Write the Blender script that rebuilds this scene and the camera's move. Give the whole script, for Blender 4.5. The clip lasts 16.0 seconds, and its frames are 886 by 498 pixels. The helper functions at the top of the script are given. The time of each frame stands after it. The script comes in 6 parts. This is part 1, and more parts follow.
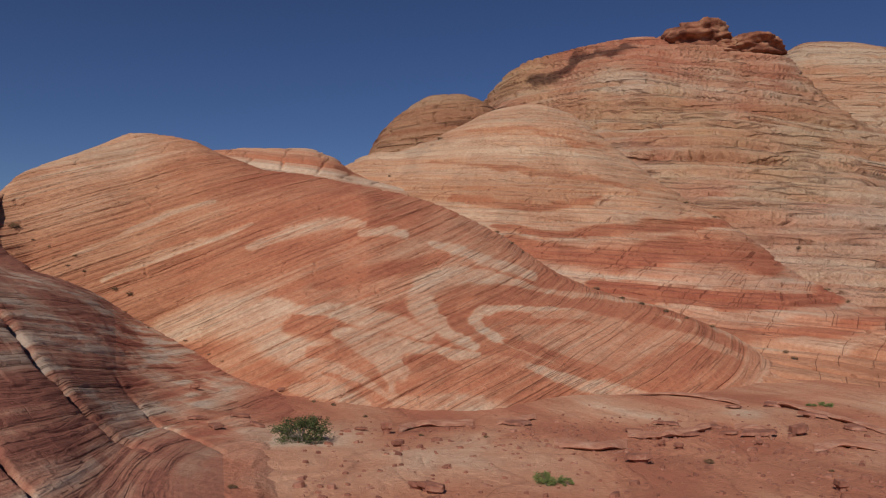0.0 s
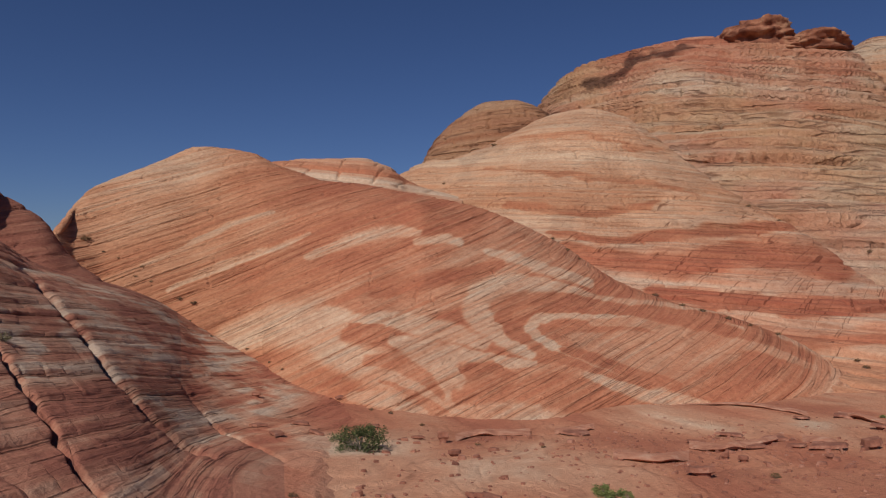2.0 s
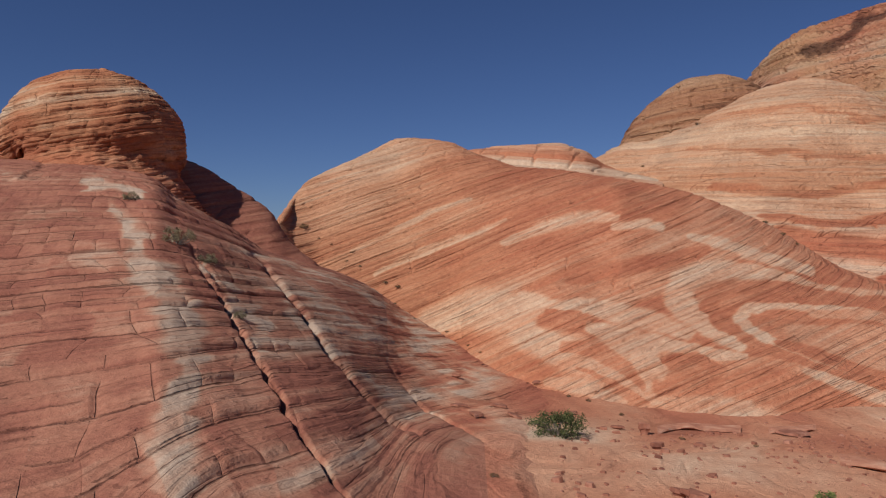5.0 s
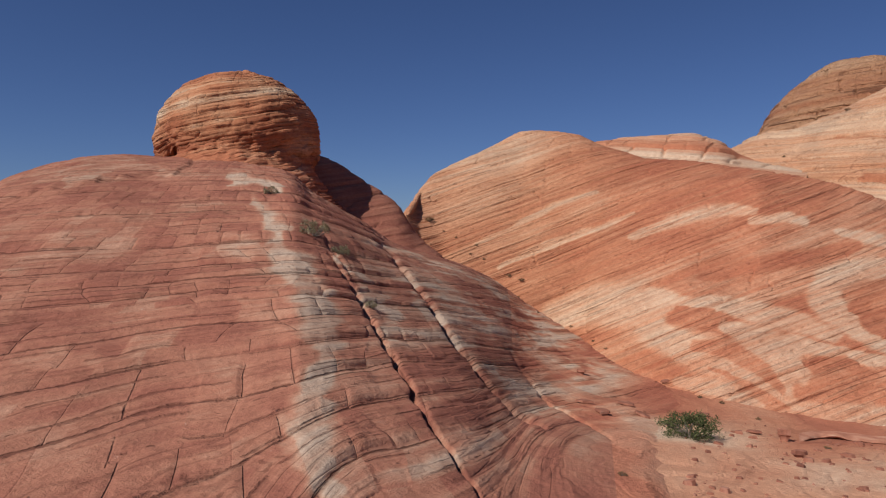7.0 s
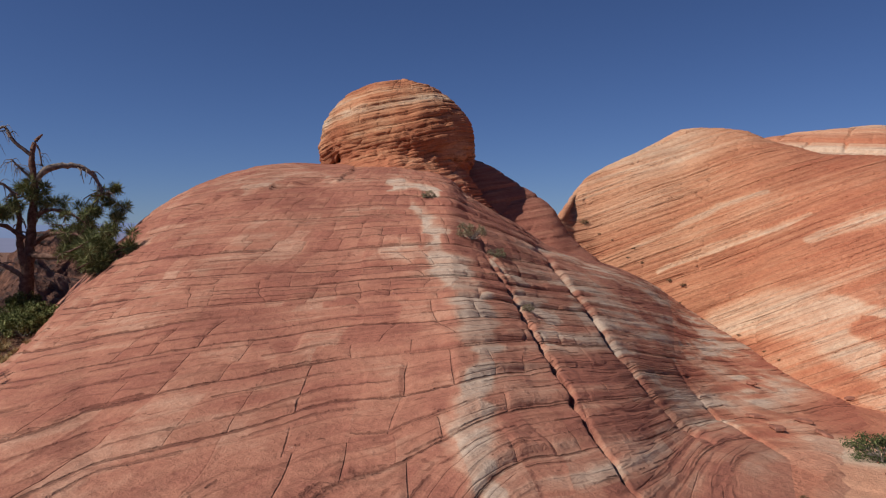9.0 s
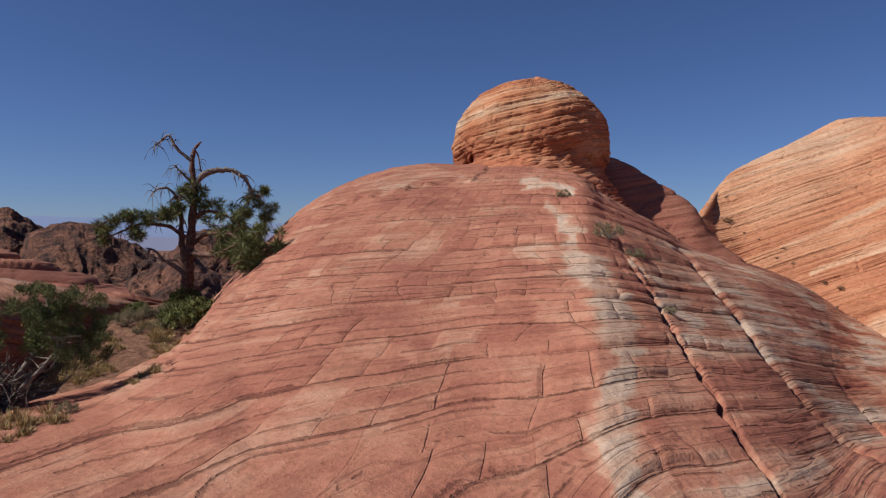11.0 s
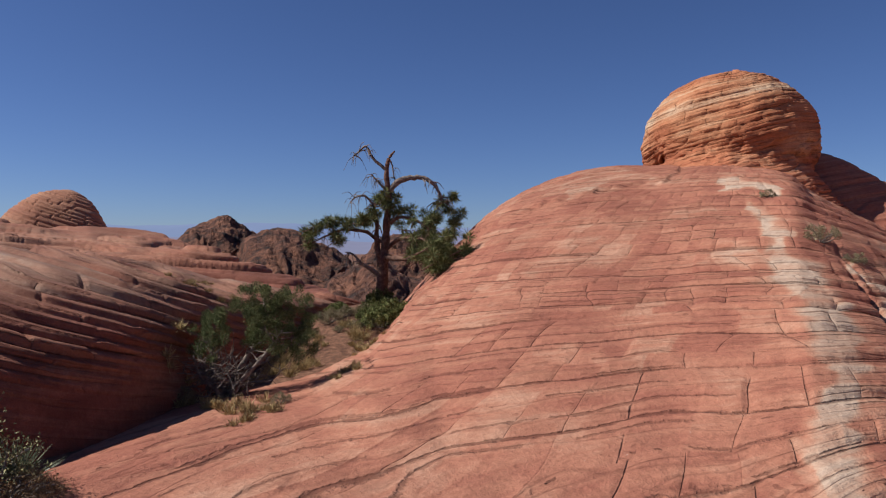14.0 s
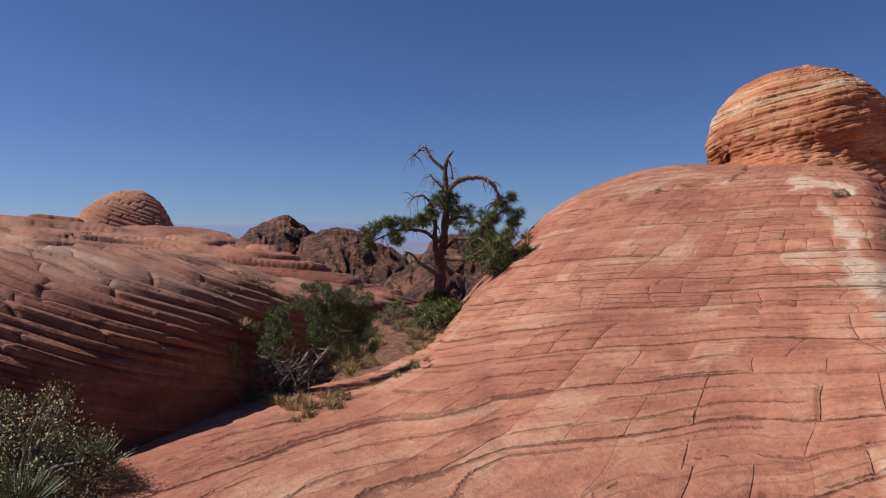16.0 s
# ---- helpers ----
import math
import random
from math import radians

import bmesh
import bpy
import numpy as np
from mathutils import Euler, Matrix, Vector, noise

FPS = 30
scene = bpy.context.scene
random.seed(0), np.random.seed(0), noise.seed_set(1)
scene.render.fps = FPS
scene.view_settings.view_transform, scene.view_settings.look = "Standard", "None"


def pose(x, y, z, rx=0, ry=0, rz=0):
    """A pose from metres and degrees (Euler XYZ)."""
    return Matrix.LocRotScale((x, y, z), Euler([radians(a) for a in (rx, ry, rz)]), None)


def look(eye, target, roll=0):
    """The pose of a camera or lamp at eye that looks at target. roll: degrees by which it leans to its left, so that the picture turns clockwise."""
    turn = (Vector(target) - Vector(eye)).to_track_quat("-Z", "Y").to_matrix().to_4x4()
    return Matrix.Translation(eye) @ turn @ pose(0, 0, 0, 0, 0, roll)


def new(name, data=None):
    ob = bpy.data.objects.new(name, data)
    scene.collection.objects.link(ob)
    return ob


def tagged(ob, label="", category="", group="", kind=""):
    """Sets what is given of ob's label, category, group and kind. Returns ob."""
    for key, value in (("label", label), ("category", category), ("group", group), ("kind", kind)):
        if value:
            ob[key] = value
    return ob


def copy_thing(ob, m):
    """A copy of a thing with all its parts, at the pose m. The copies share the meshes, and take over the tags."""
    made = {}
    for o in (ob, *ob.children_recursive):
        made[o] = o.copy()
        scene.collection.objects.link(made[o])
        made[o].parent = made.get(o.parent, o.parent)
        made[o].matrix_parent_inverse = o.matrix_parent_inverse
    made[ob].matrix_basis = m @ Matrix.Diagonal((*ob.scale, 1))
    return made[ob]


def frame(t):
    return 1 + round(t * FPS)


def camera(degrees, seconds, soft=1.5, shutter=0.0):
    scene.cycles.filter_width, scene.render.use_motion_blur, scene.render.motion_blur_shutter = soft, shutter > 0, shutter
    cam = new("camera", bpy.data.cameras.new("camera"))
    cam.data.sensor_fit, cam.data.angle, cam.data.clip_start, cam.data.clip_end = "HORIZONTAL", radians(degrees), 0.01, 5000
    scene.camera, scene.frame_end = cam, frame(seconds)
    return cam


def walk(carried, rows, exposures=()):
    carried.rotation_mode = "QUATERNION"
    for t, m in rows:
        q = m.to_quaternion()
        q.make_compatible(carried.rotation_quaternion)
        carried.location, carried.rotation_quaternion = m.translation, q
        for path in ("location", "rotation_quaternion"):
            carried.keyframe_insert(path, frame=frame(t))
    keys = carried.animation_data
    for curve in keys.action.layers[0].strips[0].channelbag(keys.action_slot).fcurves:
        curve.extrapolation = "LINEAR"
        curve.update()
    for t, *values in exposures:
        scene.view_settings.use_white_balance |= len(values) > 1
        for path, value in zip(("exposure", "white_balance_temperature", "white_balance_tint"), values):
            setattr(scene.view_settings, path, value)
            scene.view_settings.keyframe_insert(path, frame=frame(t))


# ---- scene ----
# camera: turned on the spot by hand, eye 1.6 m above the rock
EYE = 1.6
cam = camera(63.24, 16.0, soft=1.2)
PATH = [  # seconds, x, y, z, yaw, pitch, roll
    (0.0, -0.075, -0.009, 1.556, -0.00, 0.01, 0.46),
    (0.5, -0.072, -0.016, 1.568, 0.29, 0.21, 0.44),
    (1.0, -0.064, -0.014, 1.579, 1.03, 0.35, 0.30),
    (1.5, -0.068, -0.021, 1.589, 2.34, 0.44, 0.11),
    (2.0, -0.070, -0.030, 1.603, 4.39, 0.49, -0.10),
    (2.5, -0.078, -0.041, 1.610, 6.93, 0.45, -0.25),
    (3.0, -0.080, -0.053, 1.613, 9.79, 0.28, -0.32),
    (3.5, -0.093, -0.050, 1.611, 12.68, 0.00, -0.42),
    (4.0, -0.100, -0.033, 1.605, 15.38, -0.28, -0.43),
    (6.5, -0.150, -0.062, 1.601, 26.43, -0.91, 0.04),
    (7.0, -0.158, -0.086, 1.602, 29.45, -1.11, 0.10),
    (7.5, -0.166, -0.072, 1.600, 32.77, -1.21, 0.06),
    (8.0, -0.198, -0.067, 1.595, 35.74, -1.11, -0.03),
    (8.5, -0.223, -0.071, 1.598, 38.65, -0.99, -0.05),
    (9.0, -0.247, -0.089, 1.598, 41.44, -0.86, -0.00),
    (11.5, -0.319, -0.152, 1.606, 54.28, -0.97, 0.02),
    (12.0, -0.317, -0.167, 1.611, 56.95, -0.96, 0.13),
    (12.5, -0.323, -0.178, 1.612, 59.64, -0.84, 0.17),
    (13.0, -0.335, -0.187, 1.607, 62.14, -0.69, 0.11),
    (13.5, -0.352, -0.191, 1.607, 64.34, -0.62, -0.06),
    (14.0, -0.352, -0.208, 1.608, 66.15, -0.58, -0.18),
    (14.5, -0.359, -0.219, 1.603, 67.84, -0.56, -0.13),
    (15.0, -0.360, -0.229, 1.607, 69.20, -0.60, -0.03),
    (15.5, -0.365, -0.236, 1.607, 70.13, -0.59, 0.05),
    (16.0, -0.368, -0.240, 1.607, 70.64, -0.57, 0.07),
]
walk(cam, [(t, pose(x, y, z, 0, 0, w) @ pose(0, 0, 0, 90 + p) @ pose(0, 0, 0, 0, 0, r)) for t, x, y, z, w, p, r in PATH],
     exposures=((0, -0.44), (4, -0.28), (7, -0.05), (9, 0.05), (12.5, 0.29), (16, 0.36)))

# ---- daylight: clear sky, low sun behind the first view ----
SUN_AZ, SUN_EL = 158.0, 46.0     # degrees to the left of +y, degrees up
sun_from = Vector((-math.sin(radians(SUN_AZ)) * math.cos(radians(SUN_EL)), math.cos(radians(SUN_AZ)) * math.cos(radians(SUN_EL)), math.sin(radians(SUN_EL))))
world = bpy.data.worlds.new("sky")
scene.world = world
world.use_nodes = True
sky = world.node_tree.nodes.new("ShaderNodeTexSky")
sky.sky_type, sky.sun_disc = "NISHITA", False
sky.sun_elevation, sky.sun_rotation = radians(SUN_EL), radians(-SUN_AZ)
sky.altitude, sky.air_density, sky.dust_density, sky.ozone_density = 1700, 0.9, 0.6, 4.0
back = world.node_tree.nodes["Background"]
back.inputs["Strength"].default_value = 0.046
hue = world.node_tree.nodes.new("ShaderNodeMix")
hue.data_type, hue.blend_type = "RGBA", "MULTIPLY"
hue.inputs[0].default_value, hue.inputs[7].default_value = 1.0, (0.85, 0.96, 1.3, 1)
world.node_tree.links.new(sky.outputs[0], hue.inputs[6])
world.node_tree.links.new(hue.outputs[2], back.inputs["Color"])
sun_lamp = bpy.data.lights.new("sun", "SUN")
sun_lamp.energy, sun_lamp.angle, sun_lamp.color = 5.0, radians(0.53), (1.0, 0.95, 0.89)
new("sun", sun_lamp).matrix_world = look(sun_from * 50, (0, 0, 0))

# ---- small numeric tools ----
def lattice(i, j, k, seed):
    h = (i.astype(np.int64) * 374761393 + j.astype(np.int64) * 668265263 + k.astype(np.int64) * 2147483647 + seed * 974711) & 0xFFFFFFFF
    h = ((h ^ (h >> 13)) * 1274126177) & 0xFFFFFFFF
    h = ((h ^ (h >> 16)) * 2246822519) & 0xFFFFFFFF
    return ((h ^ (h >> 15)) & 0xFFFF) / 65535.0


def noise3(x, y, z, seed=0):
    """Smooth value noise, -1 to 1."""
    x, y, z = np.broadcast_arrays(np.asarray(x, float), np.asarray(y, float), np.asarray(z, float))
    i, j, k = np.floor(x), np.floor(y), np.floor(z)
    u, v, w = [(a - b) ** 2 * (3 - 2 * (a - b)) for a, b in ((x, i), (y, j), (z, k))]
    total = 0
    for di in (0, 1):
        for dj in (0, 1):
            for dk in (0, 1):
                total = total + lattice(i + di, j + dj, k + dk, seed) * (u if di else 1 - u) * (v if dj else 1 - v) * (w if dk else 1 - w)
    return 2 * total - 1


def fbm(x, y, z, seed=0, octaves=4):
    return sum(0.5 ** n * noise3(x * 2.03 ** n, y * 2.03 ** n, z * 2.03 ** n, seed + n) for n in range(octaves))


def step(lo, hi, x):
    t = np.clip((x - lo) / (hi - lo), 0, 1)
    return t * t * (3 - 2 * t)


def curve(at, xs, ys):
    """A smooth curve through the points (Catmull-Rom with limited slopes)."""
    xs, ys = np.asarray(xs, float), np.asarray(ys, float)
    d = np.diff(ys) / np.diff(xs)
    m = np.r_[d[0], np.where(d[1:] * d[:-1] > 0, 2 * d[1:] * d[:-1] / (d[1:] + d[:-1] + 1e-12), 0), d[-1]]
    at = np.clip(at, xs[0], xs[-1])
    n = np.clip(np.searchsorted(xs, at) - 1, 0, len(xs) - 2)
    h = xs[n + 1] - xs[n]
    t = (at - xs[n]) / h
    return ((1 + 2 * t) * (1 - t) ** 2 * ys[n] + t * (1 - t) ** 2 * h * m[n] + t * t * (3 - 2 * t) * ys[n + 1] + t * t * (t - 1) * h * m[n + 1])


def bearing(P):
    """Degrees to the left of +y and degrees up, from the standing point."""
    return np.degrees(np.arctan2(-P[..., 0], P[..., 1])), np.degrees(np.arctan2(P[..., 2] - EYE, np.hypot(P[..., 0], P[..., 1])))


def line_dist(a, e, pts):
    """Distance in degrees from a polyline, with the side (+ above or left of the way it runs) and the share of its length."""
    best, side, share = np.full(a.shape, 1e9), np.zeros(a.shape), np.zeros(a.shape)
    for n, ((x0, y0), (x1, y1)) in enumerate(zip(pts[:-1], pts[1:])):
        dx, dy = x1 - x0, y1 - y0
        t = np.clip(((a - x0) * dx + (e - y0) * dy) / (dx * dx + dy * dy), 0, 1)
        ox, oy = a - x0 - t * dx, e - y0 - t * dy
        d = np.hypot(ox, oy)
        near = d < best
        best, side, share = np.where(near, d, best), np.where(near, dx * oy - dy * ox, side), np.where(near, (n + t) / (len(pts) - 1), share)
    return best, side, share


def under_thing(ob, base, label=""):
    """Makes a mesh built in world places a part of a thing."""
    ob.parent = base
    ob.matrix_parent_inverse = base.matrix_world.inverted()
    return tagged(ob, label) if label else ob


def grid_mesh(name, P, attributes, material, wrap=False, flip=False, only=None):
    """A sheet of quads over the grid of places P (rows, columns, 3), with its point attributes; only: which corners begin a quad that is kept."""
    rows, cols = P.shape[:2]
    me = bpy.data.meshes.new(name)
    idx = np.arange(rows * cols).reshape(rows, cols)
    if wrap:
        idx = np.c_[idx, idx[:, :1]]
    quads = np.stack([idx[:-1, :-1], idx[:-1, 1:], idx[1:, 1:], idx[1:, :-1]], -1).reshape(-1, 4)
    kept = np.arange(rows * cols)
    if only is not None:
        quads = quads[(only[:-1] if wrap else only[:-1, :-1]).reshape(-1)]
        kept, quads = np.unique(quads, return_inverse=True)
        quads = quads.reshape(-1, 4)
    if not flip:
        quads = quads[:, ::-1]
    me.vertices.add(len(kept))
    me.vertices.foreach_set("co", P.reshape(-1, 3)[kept].reshape(-1).astype(np.float32))
    me.loops.add(quads.size)
    me.loops.foreach_set("vertex_index", quads.reshape(-1).astype(np.int32))
    me.polygons.add(len(quads))
    me.polygons.foreach_set("loop_start", np.arange(0, quads.size, 4, dtype=np.int32))
    me.polygons.foreach_set("use_smooth", np.ones(len(quads), bool))
    me.update(calc_edges=True)
    for key, values in attributes.items():
        me.attributes.new(key, "FLOAT", "POINT").data.foreach_set("value", np.broadcast_to(values, (rows, cols)).reshape(-1)[kept].astype(np.float32))
    me.materials.append(material)
    return new(name, me)


def normals(P, wrap=False):
    if wrap:
        du = np.roll(P, -1, 1) - np.roll(P, 1, 1)
    else:
        du = np.gradient(P, axis=1)
    n = np.cross(du, np.gradient(P, axis=0))
    n /= np.linalg.norm(n, axis=-1, keepdims=True) + 1e-12
    return n if wrap else -n


def hill_sheet(az, foot_el, foot_d, ridge_el, ridge_d, cols, rows, power=2.2, back=0.4, depth=1.0, fall=0.0, lift=None, even=0.0):
    """A rock hill seen from the standing point: from its foot up to its ridge and down behind it.
    Returns places, and the way up (0 foot, 1 ridge, 2 back)."""
    a = np.linspace(az[0], az[-1], cols)
    e0, d0, e1, d1, low = [curve(a, az, v if np.ndim(v) else [v] * len(az)) for v in (foot_el, foot_d, ridge_el, ridge_d, fall)]
    front = int(rows * (1 - back * 0.35))
    fine = np.linspace(0, 1, 4000)
    pw = curve(a, az, power if np.ndim(power) else [power] * len(az))
    rise = lift(fine) if lift else 1 - (1 - fine) ** pw.mean()
    s = np.interp(np.linspace(0, 1, front), 0.8 * rise / rise[-1] + 0.2 * fine, fine)     # rows even in rise
    up = np.interp(s, fine, rise / rise[-1])[:, None] if lift else 1 - (1 - s[:, None]) ** pw
    calm = e1
    if even:                                            # the slope below the ridge follows a calmer line than the ridge itself
        k = np.arange(-3 * cols, 3 * cols + 1) * (az[-1] - az[0]) / cols
        w = np.exp(-(k / even) ** 2)
        w = w[np.abs(k) < 2.5 * even]
        half = len(w) // 2
        calm = np.convolve(np.pad(e1, half, mode="edge"), w / w.sum(), "valid")[:cols]
    E = e0 + (calm - e0) * up + (e1 - calm) * up ** 7
    D = d0 + (d1 - d0) * s[:, None]
    Z = EYE + D * np.tan(np.radians(E))
    q = np.linspace(0, 1, rows - front + 1)[1:, None]
    deep = depth * (d1 - d0)
    zr = Z[-1]
    Zb = zr + np.tan(np.radians(e1)) * deep * 0.25 * q * (1 - q) ** 3 - (zr - low) * q ** 1.8
    D, Z = np.r_[D, d1 + deep * q], np.r_[Z, Zb]
    ar = np.radians(a)
    P = np.stack([-np.sin(ar) * D, np.cos(ar) * D, Z], -1)
    return P, np.r_[s, 1 + q[:, 0]][:, None] * np.ones(cols)


def courses(bed, along, thick, wide, seed, jitter=0.8):
    """Beds and cross joints like uneven masonry: height in the course (0-1), distance from the joint (metres), numbers of course and block."""
    b = bed / thick + jitter * noise3(bed / thick * 0.4, along * 0.05, 3.3, seed)
    i = np.floor(b)
    f = b - i
    r1, r2 = lattice(i, i * 0 + 7, i * 0, seed + 5), lattice(i, i * 0 + 11, i * 0, seed + 6)
    w = wide * (0.6 + 0.9 * r1)
    c = along / w + 37 * r2
    c = c + 0.33 * noise3(c * 0.6, i * 3.1, 0, seed + 9) + 0.09 * noise3(c * 0.9, i * 2.7 + f * 1.6, 1, seed + 10)
    j = np.floor(c)
    edge = np.minimum(c - j, j + 1 - c) * w
    return f, edge, i, j, c


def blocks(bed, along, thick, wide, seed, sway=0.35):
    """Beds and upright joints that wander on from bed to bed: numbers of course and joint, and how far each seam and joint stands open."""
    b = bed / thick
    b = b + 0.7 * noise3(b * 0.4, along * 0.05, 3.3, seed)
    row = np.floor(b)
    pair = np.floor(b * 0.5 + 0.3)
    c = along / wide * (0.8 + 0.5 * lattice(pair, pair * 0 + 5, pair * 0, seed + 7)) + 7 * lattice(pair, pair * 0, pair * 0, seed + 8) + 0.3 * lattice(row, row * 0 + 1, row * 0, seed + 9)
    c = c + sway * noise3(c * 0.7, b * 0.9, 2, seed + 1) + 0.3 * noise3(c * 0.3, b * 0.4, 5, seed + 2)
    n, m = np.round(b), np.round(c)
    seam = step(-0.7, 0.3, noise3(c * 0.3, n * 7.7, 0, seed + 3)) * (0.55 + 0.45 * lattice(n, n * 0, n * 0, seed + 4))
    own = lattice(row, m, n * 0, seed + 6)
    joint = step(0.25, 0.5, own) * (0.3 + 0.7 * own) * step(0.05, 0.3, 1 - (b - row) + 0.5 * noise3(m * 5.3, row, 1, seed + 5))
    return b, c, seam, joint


def pillows(P, b, c, seam, joint, thick, wide, amp, cut, seed, gap=0.035, uneven=0.3, wrap=False):
    """Rounds the blocks between the seams and joints and sets them unevenly proud."""
    i, j = np.floor(b), np.floor(c)
    f, g = b - i, c - j
    ds, dj = np.minimum(f, 1 - f) * thick, np.minimum(g, 1 - g) * wide
    inside = step(0, 1.6 * gap, ds) * step(0, 1.6 * gap, dj)
    own = lattice(i, j, i * 0, seed + 13) - 0.5
    swell = (1 - f) * step(0, 0.25, f)
    out = amp * (0.9 * swell + uneven * own * inside) - cut * (seam * np.exp(-(ds / gap) ** 2) + 0.8 * joint * np.exp(-(dj / gap) ** 2))
    return P + normals(P, wrap) * out[..., None]

# ---- materials ----
def nodes_of(name):
    m = bpy.data.materials.new(name)
    m.use_nodes = True
    nt = m.node_tree
    bsdf = nt.nodes["Principled BSDF"]
    bsdf.inputs["Specular IOR Level"].default_value = 0.2
    return m, nt, bsdf


def node(nt, kind, **sets):
    n = nt.nodes.new(kind)
    for key, value in sets.items():
        if key in n.inputs:
            n.inputs[key].default_value = value
    return n


def maths(nt, op, a, b=0.0, c=None):
    n = nt.nodes.new("ShaderNodeMath")
    n.operation = op
    for i, v in enumerate((a, b, c)):
        if v is None:
            continue
        if isinstance(v, (int, float)):
            n.inputs[i].default_value = v
        else:
            nt.links.new(v, n.inputs[i])
    return n.outputs[0]


def attribute(nt, name):
    n = nt.nodes.new("ShaderNodeAttribute")
    n.attribute_name = name
    return n.outputs["Fac"]


def textured(nt, vector, scale, detail=4.0, rough=0.6, distortion=0.0):
    n = nt.nodes.new("ShaderNodeTexNoise")
    n.inputs["Scale"].default_value, n.inputs["Detail"].default_value, n.inputs["Roughness"].default_value = scale, detail, rough
    n.inputs["Distortion"].default_value = distortion
    nt.links.new(vector, n.inputs["Vector"])
    return n.outputs["Fac"]


def ramp(nt, fac, stops):
    n = nt.nodes.new("ShaderNodeValToRGB")
    while len(n.color_ramp.elements) < len(stops):
        n.color_ramp.elements.new(0.5)
    for el, (at, colour) in zip(n.color_ramp.elements, stops):
        el.position, el.color = at, (*colour, 1)
    nt.links.new(fac, n.inputs["Fac"])
    return n.outputs["Color"]


def blend(nt, fac, a, b, kind="MIX"):
    n = nt.nodes.new("ShaderNodeMix")
    n.data_type, n.blend_type = "RGBA", kind
    for sock, v in ((n.inputs[0], fac), (n.inputs[6], a), (n.inputs[7], b)):
        if isinstance(v, (int, float)):
            sock.default_value = v
        elif isinstance(v, tuple):
            sock.default_value = (*v, 1)
        else:
            nt.links.new(v, sock)
    return n.outputs[2]


def bumped(nt, bsdf, height, distance, strength=1.0):
    n = nt.nodes.new("ShaderNodeBump")
    n.inputs["Distance"].default_value, n.inputs["Strength"].default_value = distance, strength
    nt.links.new(height, n.inputs["Height"])
    nt.links.new(n.outputs[0], bsdf.inputs["Normal"])


